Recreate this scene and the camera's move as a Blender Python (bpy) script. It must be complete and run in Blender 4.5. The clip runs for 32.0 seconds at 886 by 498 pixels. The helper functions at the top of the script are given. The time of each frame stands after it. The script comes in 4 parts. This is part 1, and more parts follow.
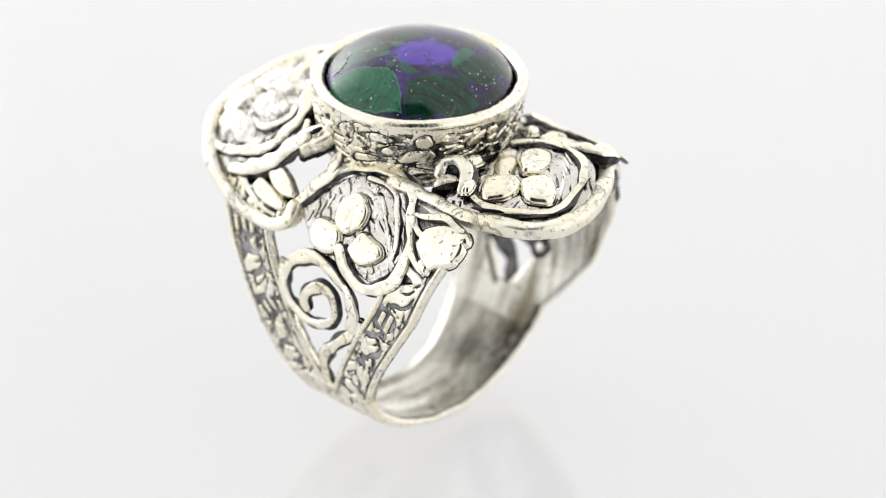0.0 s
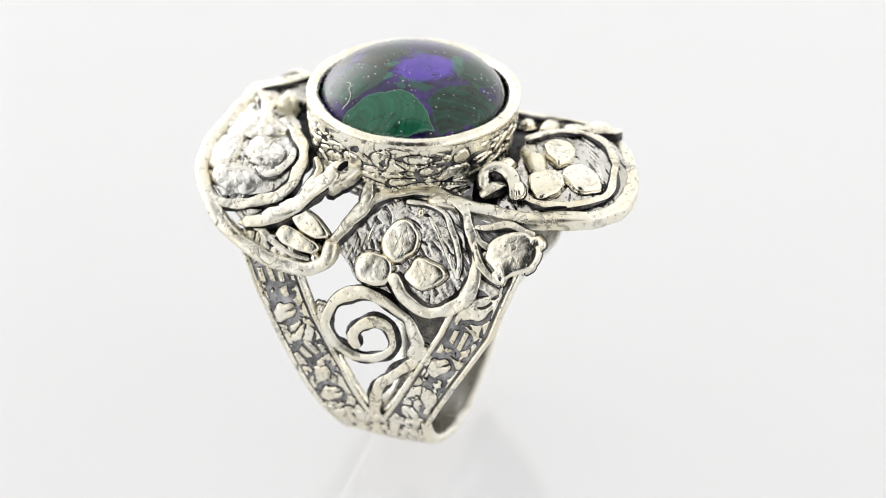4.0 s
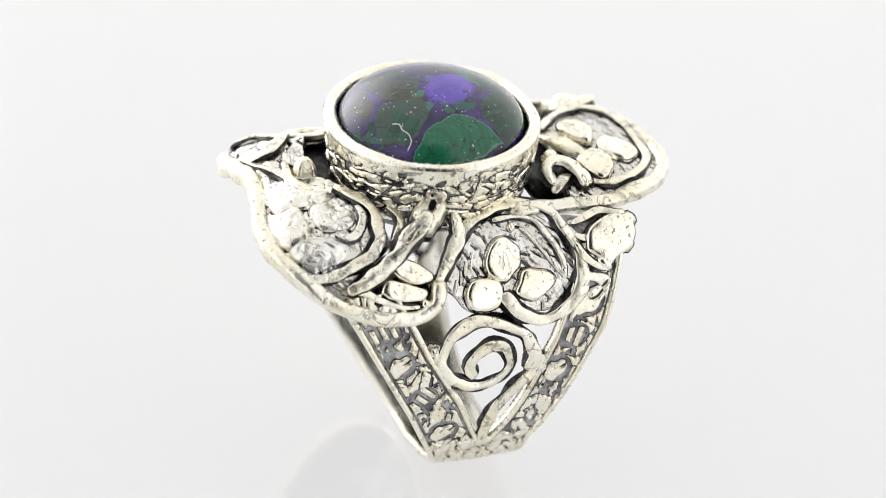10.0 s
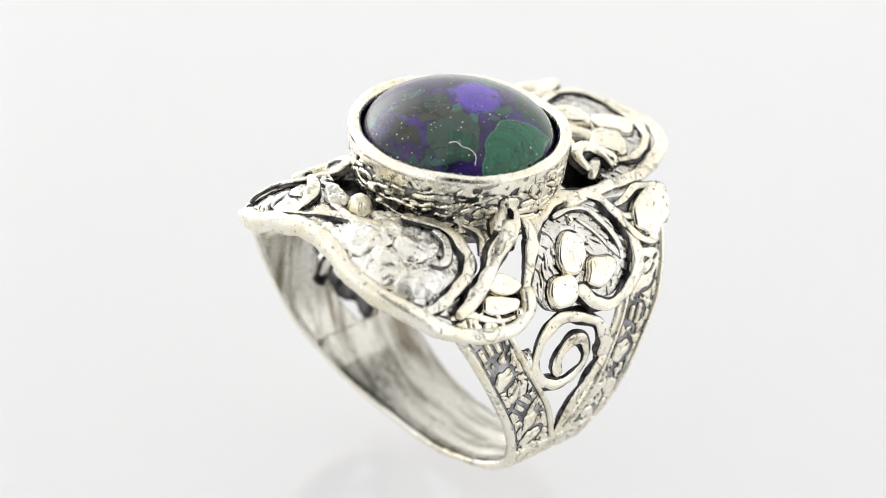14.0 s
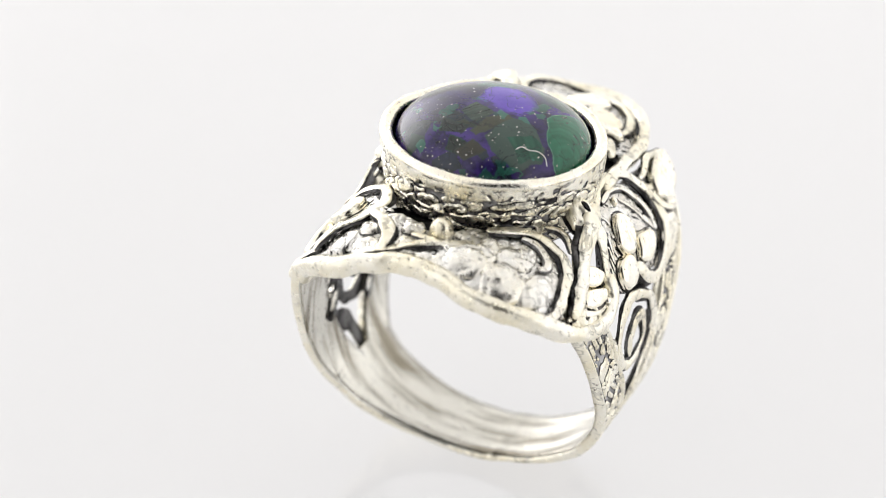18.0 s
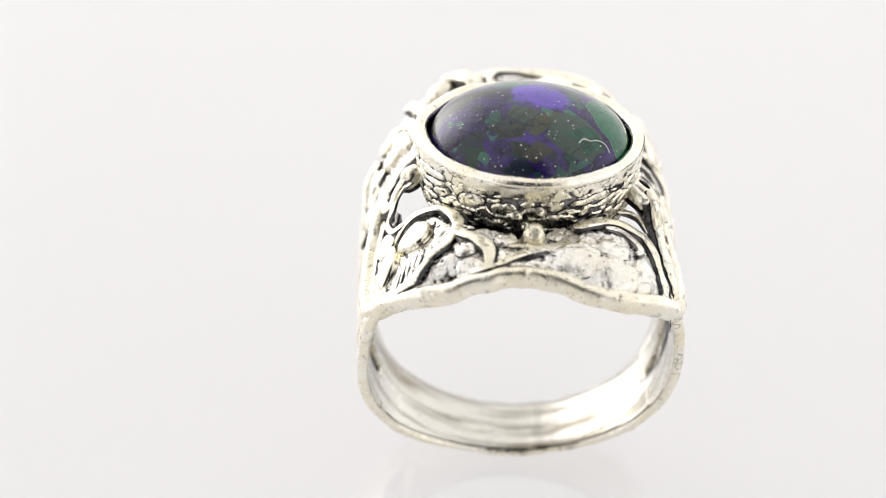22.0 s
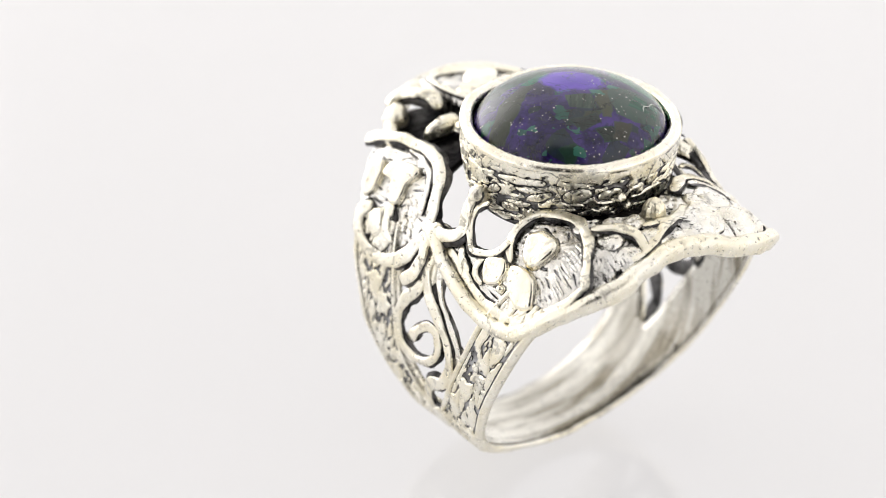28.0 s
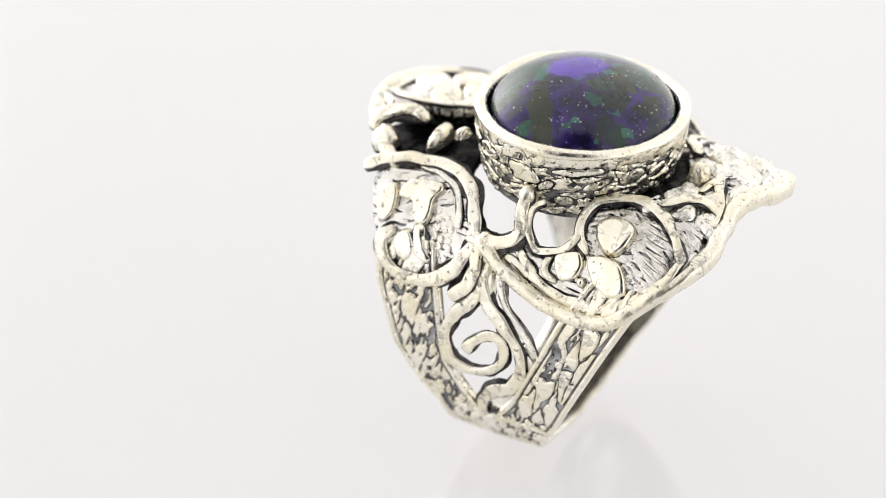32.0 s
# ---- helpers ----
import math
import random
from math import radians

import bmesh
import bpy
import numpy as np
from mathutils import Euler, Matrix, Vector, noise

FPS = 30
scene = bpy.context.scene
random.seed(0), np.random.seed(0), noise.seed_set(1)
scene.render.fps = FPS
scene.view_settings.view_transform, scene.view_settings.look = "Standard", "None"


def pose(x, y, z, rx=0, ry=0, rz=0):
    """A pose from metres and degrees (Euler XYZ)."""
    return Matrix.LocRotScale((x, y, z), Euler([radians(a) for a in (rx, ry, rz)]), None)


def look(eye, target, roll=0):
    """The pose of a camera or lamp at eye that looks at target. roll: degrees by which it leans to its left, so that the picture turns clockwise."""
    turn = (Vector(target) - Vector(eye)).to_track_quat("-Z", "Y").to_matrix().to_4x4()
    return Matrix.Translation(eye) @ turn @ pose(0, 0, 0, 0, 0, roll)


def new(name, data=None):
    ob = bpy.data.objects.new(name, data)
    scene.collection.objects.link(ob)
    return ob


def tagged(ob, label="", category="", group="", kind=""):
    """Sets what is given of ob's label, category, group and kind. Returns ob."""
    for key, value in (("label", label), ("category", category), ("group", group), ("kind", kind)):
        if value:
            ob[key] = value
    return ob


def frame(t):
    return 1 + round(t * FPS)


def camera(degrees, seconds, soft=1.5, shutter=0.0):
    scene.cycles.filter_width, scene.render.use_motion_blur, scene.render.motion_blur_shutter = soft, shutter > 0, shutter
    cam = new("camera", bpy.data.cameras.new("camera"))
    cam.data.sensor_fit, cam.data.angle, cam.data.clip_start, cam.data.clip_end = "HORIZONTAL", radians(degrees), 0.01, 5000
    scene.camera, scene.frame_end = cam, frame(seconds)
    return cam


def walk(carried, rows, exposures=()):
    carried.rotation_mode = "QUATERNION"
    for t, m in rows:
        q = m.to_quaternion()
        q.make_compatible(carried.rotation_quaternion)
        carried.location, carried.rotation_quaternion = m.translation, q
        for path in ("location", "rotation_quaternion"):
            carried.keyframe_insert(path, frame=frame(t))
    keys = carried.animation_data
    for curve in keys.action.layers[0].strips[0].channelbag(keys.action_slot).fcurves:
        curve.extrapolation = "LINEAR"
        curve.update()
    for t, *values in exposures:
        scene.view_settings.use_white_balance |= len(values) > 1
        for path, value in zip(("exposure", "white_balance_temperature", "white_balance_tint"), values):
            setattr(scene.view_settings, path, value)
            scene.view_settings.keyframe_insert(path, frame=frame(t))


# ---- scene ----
# ---- camera: stands still on a tripod, the ring turns before it ----
EYE = Vector((0.0, -0.210, 0.1337))
PAN, PITCH = radians(-0.809), radians(30.085)
AHEAD = Vector((math.sin(PAN) * math.cos(PITCH), math.cos(PAN) * math.cos(PITCH), -math.sin(PITCH)))
cam = camera(13.232, 32.0, soft=0.7)
stand = look(EYE, EYE + AHEAD * 0.25, 2.961)
walk(cam, [(0, stand), (32, stand)], [(0, -0.23, 6460, 10.5), (14, -0.23, 6460, 10.5), (22, -0.25, 6560, 12.6), (32, -0.25, 6560, 12.6)])
cam.data.dof.use_dof = True
cam.data.dof.focus_distance = 0.2315
cam.data.dof.aperture_fstop = 30.0

# ---- light: a round white tent, out of view, whose cloth glows by emission; its front, behind the camera, is darkened ----
world = bpy.data.worlds.new("studio")
scene.world = world
world.use_nodes = True
world.node_tree.nodes["Background"].inputs[0].default_value = (1.0, 0.985, 0.965, 1)
world.node_tree.nodes["Background"].inputs[1].default_value = 0.05
TENT_GLOW = 0.70
# emission added to the table top, which is no lamp
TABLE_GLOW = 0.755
# extra emission of the bright patch on the tent's back left
PATCH_GLOW = 3.7
scene.view_settings.exposure = -0.23


# ---- materials ----
def material(name):
    m = bpy.data.materials.new(name)
    m.use_nodes = True
    nt = m.node_tree
    return m, nt, nt.nodes["Principled BSDF"]


def node(nt, kind, **values):
    n = nt.nodes.new(kind)
    for key, value in values.items():
        n.inputs[key.replace("_", " ")].default_value = value
    return n


def ramp(nt, source, stops):
    n = nt.nodes.new("ShaderNodeValToRGB")
    e = n.color_ramp.elements
    while len(e) < len(stops):
        e.new(0.5)
    for k, (at, colour) in enumerate(stops):
        e[k].position = at
        e[k].color = (*colour, 1) if len(colour) == 3 else colour
    nt.links.new(source, n.inputs[0])
    return n.outputs[0]


def mixed(nt, factor, a, b):
    n = nt.nodes.new("ShaderNodeMix")
    n.data_type = "RGBA"
    for socket, value in ((n.inputs[0], factor), (n.inputs[6], a), (n.inputs[7], b)):
        if hasattr(value, "is_linked"):
            nt.links.new(value, socket)
        elif isinstance(value, tuple):
            socket.default_value = (*value, 1)
        else:
            socket.default_value = value
    return n.outputs[2]


def maths(nt, op, a, b=0.0, c=0.0):
    n = nt.nodes.new("ShaderNodeMath")
    n.operation = op
    for socket, value in zip(n.inputs, (a, b, c)):
        if hasattr(value, "is_linked"):
            nt.links.new(value, socket)
        else:
            socket.default_value = value
    return n.outputs[0]


def noise_of(nt, coords, scale, detail=3.0, rough=0.55, distortion=0.0):
    n = node(nt, "ShaderNodeTexNoise", Scale=scale, Detail=detail, Roughness=rough, Distortion=distortion)
    nt.links.new(coords, n.inputs["Vector"])
    return n.outputs["Fac"]


def bump_of(nt, b, height, strength, distance):
    n = node(nt, "ShaderNodeBump", Strength=strength, Distance=distance)
    nt.links.new(height, n.inputs["Height"])
    nt.links.new(n.outputs[0], b.inputs["Normal"])


def silver(name, bright, warm, rough_low, rough_high, tarnish, bump=0.35, patina=None, clouds=(420, 0.38, 0.66), cracks=0.0, streak=False):
    """Cast silver: pale metal with warm tarnish clouds, dark specks in its pits, a hammered skin.
    patina: the blackening left in the cut lines of worked relief, from dark to rubbed grey."""
    m, nt, b = material(name)
    xyz = nt.nodes.new("ShaderNodeTexCoord").outputs["Object"]
    along = xyz
    if streak:
        mp = node(nt, "ShaderNodeMapping", Scale=(0.35, 2.6, 0.35))
        nt.links.new(xyz, mp.inputs["Vector"])
        along = mp.outputs[0]
    cloud = noise_of(nt, along, clouds[0], 4)
    fine = noise_of(nt, xyz, 2600, 4, 0.6)
    pit = noise_of(nt, xyz, 3100, 3, 0.65)
    base = mixed(nt, ramp(nt, cloud, [(clouds[1], (0, 0, 0)), (clouds[2], (1, 1, 1))]), bright, warm)
    specks = ramp(nt, pit, [(0.62, (0, 0, 0)), (0.70, (1, 1, 1))])
    base = mixed(nt, maths(nt, "MULTIPLY", specks, tarnish), base, (0.14, 0.125, 0.10))
    cut = None
    if cracks:
        vein = maths(nt, "ABSOLUTE", maths(nt, "SUBTRACT", noise_of(nt, xyz, 650, 3, 0.55, 0.6), 0.5))
        where = ramp(nt, noise_of(nt, xyz, 380, 2), [(0.50, (0, 0, 0)), (0.60, (1, 1, 1))])
        cut = maths(nt, "MULTIPLY", maths(nt, "MULTIPLY", ramp(nt, vein, [(0.012, (1, 1, 1)), (0.034, (0, 0, 0))]), where), cracks)
        base = mixed(nt, cut, base, (0.03, 0.028, 0.027))
    rough = ramp(nt, fine, [(0.3, (rough_low,) * 3), (0.7, (rough_high,) * 3)])
    if patina:
        at = nt.nodes.new("ShaderNodeAttribute")
        at.attribute_name = "relief"
        level = maths(nt, "ADD", at.outputs["Fac"], maths(nt, "MULTIPLY_ADD", fine, 0.34, -0.17))
        level = maths(nt, "ADD", level, maths(nt, "MULTIPLY_ADD", noise_of(nt, xyz, 1300, 4, 0.6), 0.44, -0.20))
        bare = ramp(nt, level, [(0.43, (0, 0, 0)), (0.55, (1, 1, 1))])
        low = mixed(nt, ramp(nt, noise_of(nt, xyz, 800, 4, 0.65), [(0.40, (0, 0, 0)), (0.62, (1, 1, 1))]), *patina)
        ground = ramp(nt, level, [(0.10, (1, 1, 1)), (0.30, (0, 0, 0))])
        base = mixed(nt, bare, mixed(nt, ground, (0.02, 0.019, 0.02), low), base)
        rough = mixed(nt, bare, (0.5, 0.5, 0.5), rough)
    nt.links.new(base, b.inputs["Base Color"])
    b.inputs["Metallic"].default_value = 1.0
    nt.links.new(rough, b.inputs["Roughness"])
    lumps = noise_of(nt, xyz, 900, 2)
    height = maths(nt, "ADD", maths(nt, "MULTIPLY", fine, 0.35), lumps)
    height = maths(nt, "SUBTRACT", height, maths(nt, "MULTIPLY", specks, 0.6))
    if cut:
        height = maths(nt, "SUBTRACT", height, maths(nt, "MULTIPLY", cut, 0.8))
    bump_of(nt, b, height, bump, 0.00012)
    return m


def oxide(name, dark, pale, low, high):
    """Blackened silver ground, grey where it is rubbed."""
    m, nt, b = material(name)
    xyz = nt.nodes.new("ShaderNodeTexCoord").outputs["Object"]
    cloud = noise_of(nt, xyz, 700, 4, 0.6)
    fine = noise_of(nt, xyz, 3500, 3, 0.6)
    rub = ramp(nt, cloud, [(low, (0, 0, 0)), (high, (1, 1, 1))])
    height = maths(nt, "ADD", cloud, maths(nt, "MULTIPLY", fine, 0.4))
    nt.links.new(mixed(nt, rub, dark, pale), b.inputs["Base Color"])
    b.inputs["Metallic"].default_value = 1.0
    nt.links.new(ramp(nt, fine, [(0.3, (0.35,) * 3), (0.7, (0.6,) * 3)]), b.inputs["Roughness"])
    bump_of(nt, b, height, 0.7, 0.00015)
    return m


BLACK, GREY = ((0.030, 0.029, 0.030), (0.20, 0.195, 0.195)), ((0.18, 0.178, 0.182), (0.52, 0.518, 0.53))
CREAM, WARM = (0.94, 0.91, 0.81), (0.88, 0.82, 0.645)
POLISHED = silver("polished_silver", CREAM, WARM, 0.16, 0.32, 0.5)
SILVER = silver("antique_silver_wire", CREAM, WARM, 0.22, 0.42, 0.75, 0.85, BLACK, cracks=0.45)
LEAF = silver("antique_silver_leaf", CREAM, WARM, 0.09, 0.22, 0.8, 0.20, BLACK, cracks=0.25)
WORN = silver("worn_antique_silver", (0.90, 0.885, 0.84), (0.84, 0.80, 0.69), 0.20, 0.38, 0.9, 0.45, ((0.07, 0.068, 0.07), (0.36, 0.355, 0.36)), cracks=0.45)
CHASED = silver("chased_antique_silver", CREAM, WARM, 0.22, 0.40, 0.85, 0.5, GREY, cracks=0.35)
CUP = silver("chased_bezel_silver", CREAM, WARM, 0.20, 0.36, 0.85, 0.6, cracks=0.75, patina=((0.06, 0.058, 0.06), (0.36, 0.355, 0.36)))
INNER = silver("rough_inner_silver", (0.64, 0.625, 0.57), (0.24, 0.215, 0.165), 0.17, 0.30, 0.6, 0.30, None, (330, 0.46, 0.64), streak=True)
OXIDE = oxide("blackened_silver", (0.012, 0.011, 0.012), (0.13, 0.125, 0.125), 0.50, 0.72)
GROUND = oxide("grey_chased_silver", (0.06, 0.058, 0.06), (0.44, 0.435, 0.43), 0.36, 0.60)
HATCHED = silver("hatched_silver", (0.76, 0.75, 0.72), (0.62, 0.59, 0.53), 0.18, 0.32, 0.85, 0.5, ((0.11, 0.108, 0.11), (0.50, 0.495, 0.50)), cracks=0.3)
CRACKED = silver("rubbed_silver", (0.90, 0.89, 0.86), (0.84, 0.81, 0.73), 0.24, 0.44, 0.9, 0.55, GREY, cracks=0.5)


def stone_material():
    """Azurite with malachite: violet blue strewn with pale specks, grey green slabs, a banded malachite fan."""
    m, nt, b = material("azurite_malachite")
    xyz = nt.nodes.new("ShaderNodeTexCoord").outputs["Object"]
    rgb = node(nt, "ShaderNodeTexNoise", Scale=620.0, Detail=6.0)
    nt.links.new(xyz, rgb.inputs["Vector"])
    warp = nt.nodes.new("ShaderNodeVectorMath")
    warp.operation = "MULTIPLY_ADD"
    nt.links.new(rgb.outputs["Color"], warp.inputs[0])
    warp.inputs[1].default_value = (0.0008, 0.0008, 0.0008)
    nt.links.new(xyz, warp.inputs[2])
    sep = nt.nodes.new("ShaderNodeSeparateXYZ")
    nt.links.new(warp.outputs[0], sep.inputs[0])
    x = maths(nt, "MULTIPLY_ADD", sep.outputs[0], 1000.0, -0.4)
    y = maths(nt, "MULTIPLY_ADD", sep.outputs[1], 1000.0, -0.4)
    cloudy = noise_of(nt, xyz, 620, 5, 0.7)
    broad = noise_of(nt, xyz, 230, 3)
    grain = noise_of(nt, xyz, 3200, 3, 0.6)

    def banded(cx, cy, scale, dark, pale, wander=3.0):
        """Growth rings about a point, clouded."""
        dx, dy = maths(nt, "SUBTRACT", x, cx), maths(nt, "SUBTRACT", y, cy)
        far = maths(nt, "SQRT", maths(nt, "MULTIPLY_ADD", dx, dx, maths(nt, "MULTIPLY", dy, dy)))
        phase = maths(nt, "MULTIPLY_ADD", broad, wander, maths(nt, "MULTIPLY", far, scale))
        ring_of = maths(nt, "MULTIPLY_ADD", maths(nt, "SINE", phase), 0.17, maths(nt, "MULTIPLY_ADD", maths(nt, "SINE", maths(nt, "MULTIPLY", phase, 2.7)), 0.11, 0.4))
        return mixed(nt, maths(nt, "MULTIPLY", ring_of, ramp(nt, cloudy, [(0.30, (0.5,) * 3), (0.65, (1.2,) * 3)])), dark, pale)

    def fragment(base, corners, colour, edge=0.10, vein=(0.02, 0.05, 0.04), vein_at=0.5):
        """A crystal slab with straight broken sides (mm), and a fine vein along them."""
        area = sum(a[0] * b[1] - b[0] * a[1] for a, b in zip(corners, corners[1:] + corners[:1]))
        inside = None
        for a, b in zip(corners, corners[1:] + corners[:1]):
            ex, ey = b[0] - a[0], b[1] - a[1]
            n = math.hypot(ex, ey) * (1 if area > 0 else -1)
            nx, ny = -ey / n, ex / n
            d = maths(nt, "MULTIPLY_ADD", x, nx, maths(nt, "MULTIPLY_ADD", y, ny, -(nx * a[0] + ny * a[1])))
            inside = d if inside is None else maths(nt, "MINIMUM", inside, d)
        cover = ramp(nt, maths(nt, "MULTIPLY_ADD", inside, 0.5 / edge, 0.5), [(0.3, (0, 0, 0)), (0.7, (1, 1, 1))])
        line = ramp(nt, maths(nt, "ADD", inside, 0.5), [(0.50, (0, 0, 0)), (0.53, (vein_at,) * 3), (0.59, (0, 0, 0))])
        return mixed(nt, line, mixed(nt, cover, base, colour), vein)

    # violet blue ground, clouded, with dull green crumbs
    base = mixed(nt, ramp(nt, cloudy, [(0.36, (0, 0, 0)), (0.64, (1, 1, 1))]), (0.004, 0.003, 0.022), (0.052, 0.028, 0.180))
    base = mixed(nt, ramp(nt, broad, [(0.50, (0, 0, 0)), (0.64, (0.5, 0.5, 0.5))]), base, (0.009, 0.010, 0.022))
    crumbs = node(nt, "ShaderNodeTexVoronoi", Scale=680.0, Randomness=1.0)
    nt.links.new(warp.outputs[0], crumbs.inputs["Vector"])
    bit = nt.nodes.new("ShaderNodeSeparateColor")
    nt.links.new(crumbs.outputs["Color"], bit.inputs[0])
    dull = mixed(nt, bit.outputs[1], (0.004, 0.014, 0.011), (0.016, 0.030, 0.024))
    base = mixed(nt, ramp(nt, bit.outputs[0], [(0.70, (0, 0, 0)), (0.72, (0.8, 0.8, 0.8))]), base, dull)
    olive = mixed(nt, cloudy, (0.008, 0.013, 0.009), (0.050, 0.058, 0.036))
    grey_green = banded(-7.0, 6.0, 9.0, (0.012, 0.024, 0.018), (0.052, 0.080, 0.060))
    deep_green = banded(9.0, 7.0, 7.0, (0.002, 0.010, 0.007), (0.010, 0.090, 0.048))
    base = fragment(base, [(-6.1, 0.4), (-4.2, 1.8), (-1.5, 2.2), (-1.2, 1.5), (-4.9, -0.4), (-5.8, -1.0)], olive)
    base = fragment(base, [(-5.5, 1.8), (-5.2, 1.0), (-5.8, 0.8), (-6.0, 1.3)], (0.014, 0.090, 0.055))
    base = fragment(base, [(-4.6, 3.6), (-3.6, 2.6), (-1.9, 2.9), (-2.4, 4.4), (-3.6, 4.8)], grey_green)
    base = fragment(base, [(-1.6, -1.5), (-0.9, -0.5), (0.5, -1.3), (-0.2, -2.6)], grey_green)
    base = fragment(base, [(-1.9, -3.1), (-1.0, -2.3), (0.0, -3.0), (-0.9, -3.5)], olive)
    base = fragment(base, [(-2.4, -2.4), (-0.4, -2.9), (-0.4, -3.7), (-2.1, -3.7)], mixed(nt, cloudy, (0.006, 0.013, 0.011), (0.030, 0.038, 0.034)))
    base = fragment(base, [(-1.3, -3.9), (0.5, -4.2), (-0.1, -5.1), (-1.3, -4.9)], mixed(nt, cloudy, (0.004, 0.010, 0.008), (0.022, 0.031, 0.025)), vein=(0.008, 0.07, 0.045))
    base = fragment(base, [(-3.9, -3.6), (-2.8, -3.9), (-2.5, -4.8), (-3.8, -4.5)], mixed(nt, cloudy, (0.006, 0.020, 0.014), (0.022, 0.050, 0.036)))
    base = fragment(base, [(-0.6, -4.9), (0.3, -3.8), (1.4, -4.3), (0.1, -5.3)], mixed(nt, cloudy, (0.020, 0.020, 0.014), (0.050, 0.048, 0.034)))
    base = fragment(base, [(0.7, -3.4), (1.0, -2.1), (1.6, -1.2), (2.7, -1.1), (4.3, -2.3), (4.5, -3.2), (3.2, -4.5), (1.7, -4.2)], mixed(nt, broad, (0.014, 0.036, 0.028), (0.055, 0.090, 0.074)), vein=(0.03, 0.06, 0.05))
    base = fragment(base, [(-0.2, -3.4), (0.3, -3.6), (1.7, -1.3), (1.2, -0.9), (0.1, -2.0)], mixed(nt, cloudy, (0.016, 0.020, 0.011), (0.075, 0.080, 0.046)))
    base = fragment(base, [(2.0, -3.0), (3.3, -1.9), (4.1, -2.2), (4.4, -3.0), (3.2, -4.1)], banded(7.5, 2.0, 6.0, (0.006, 0.045, 0.028), (0.030, 0.120, 0.075)), vein_at=0.2)
    base = fragment(base, [(3.8, 2.0), (2.6, 2.2), (0.8, 3.7), (0.7, 5.5), (2.5, 5.4), (5.0, 3.2)], deep_green, vein=(0.02, 0.10, 0.06))
    base = fragment(base, [(0.1, 2.8), (-1.8, 2.8), (-2.3, 3.9), (-1.5, 5.1), (0.8, 4.3)], deep_green, vein=(0.02, 0.10, 0.06))
    base = fragment(base, [(-0.4, 2.0), (-1.9, 2.0), (-2.2, 2.6), (0.5, 3.1)], mixed(nt, cloudy, (0.010, 0.060, 0.042), (0.040, 0.170, 0.115)), 0.16)
    base = fragment(base, [(2.0, 0.6), (2.9, 0.4), (3.1, 1.6), (2.3, 2.0)], mixed(nt, cloudy, (0.010, 0.045, 0.040), (0.030, 0.120, 0.090)), 0.2)
    base = fragment(base, [(4.8, -3.0), (4.0, -1.4), (3.3, -0.5), (3.1, -0.1), (3.35, 0.7), (4.0, 1.6), (5.0, 3.0), (5.8, 1.2), (6.2, -1.2), (5.4, -2.7)], banded(5.6, -1.7, 6.0, (0.010, 0.095, 0.048), (0.026, 0.180, 0.098), 5.0), 0.06, (0.14, 0.30, 0.22), 0.6)
    # teal fragments along the seams
    bits = node(nt, "ShaderNodeTexVoronoi", Scale=1500.0, Randomness=1.0)
    nt.links.new(warp.outputs[0], bits.inputs["Vector"])
    bc = nt.nodes.new("ShaderNodeSeparateColor")
    nt.links.new(bits.outputs["Color"], bc.inputs[0])
    seam = ramp(nt, noise_of(nt, xyz, 330, 3, 0.6), [(0.50, (0, 0, 0)), (0.60, (0.35,) * 3)])
    base = mixed(nt, maths(nt, "MULTIPLY", maths(nt, "LESS_THAN", bc.outputs[0], seam), 0.85), base, mixed(nt, bc.outputs[1], (0.010, 0.050, 0.040), (0.040, 0.150, 0.110)))
    base = fragment(base, [(-1.0, 0.1), (-1.25, 1.3), (-0.8, 2.2), (0.5, 2.6), (1.6, 1.9), (2.4, 0.4), (1.9, -0.7), (0.6, -0.7)], mixed(nt, cloudy, (0.050, 0.018, 0.270), (0.150, 0.075, 0.560)), 0.55, vein_at=0.0)
    # dark cracks, grain and pale specks in swarms
    vein = maths(nt, "ABSOLUTE", maths(nt, "SUBTRACT", noise_of(nt, xyz, 300, 4, 0.6, 0.8), 0.5))
    base = mixed(nt, ramp(nt, vein, [(0.0, (0.85,) * 3), (0.008, (0, 0, 0))]), base, (0.006, 0.009, 0.010))
    base = mixed(nt, ramp(nt, grain, [(0.60, (0, 0, 0)), (0.74, (0.12,) * 3)]), base, (0.13, 0.14, 0.15))
    dots = node(nt, "ShaderNodeTexVoronoi", Scale=4000.0)
    nt.links.new(warp.outputs[0], dots.inputs["Vector"])
    dc = nt.nodes.new("ShaderNodeSeparateColor")
    nt.links.new(dots.outputs["Color"], dc.inputs[0])
    swarm = ramp(nt, noise_of(nt, xyz, 480, 2), [(0.44, (0.03,) * 3), (0.62, (0.80,) * 3)])
    near = maths(nt, "DIVIDE", dots.outputs["Distance"], maths(nt, "MULTIPLY_ADD", dc.outputs[1], 1.3, 0.25))
    speck = maths(nt, "MULTIPLY", ramp(nt, near, [(0.11, (1, 1, 1)), (0.19, (0, 0, 0))]), maths(nt, "LESS_THAN", dc.outputs[0], swarm))
    base = mixed(nt, maths(nt, "MULTIPLY", speck, 0.8), base, (0.70, 0.67, 0.62))
    nt.links.new(base, b.inputs["Base Color"])
    nt.links.new(ramp(nt, cloudy, [(0.3, (0.03,) * 3), (0.7, (0.07,) * 3)]), b.inputs["Roughness"])
    b.inputs["IOR"].default_value = 1.50
    return m


STONE = stone_material()


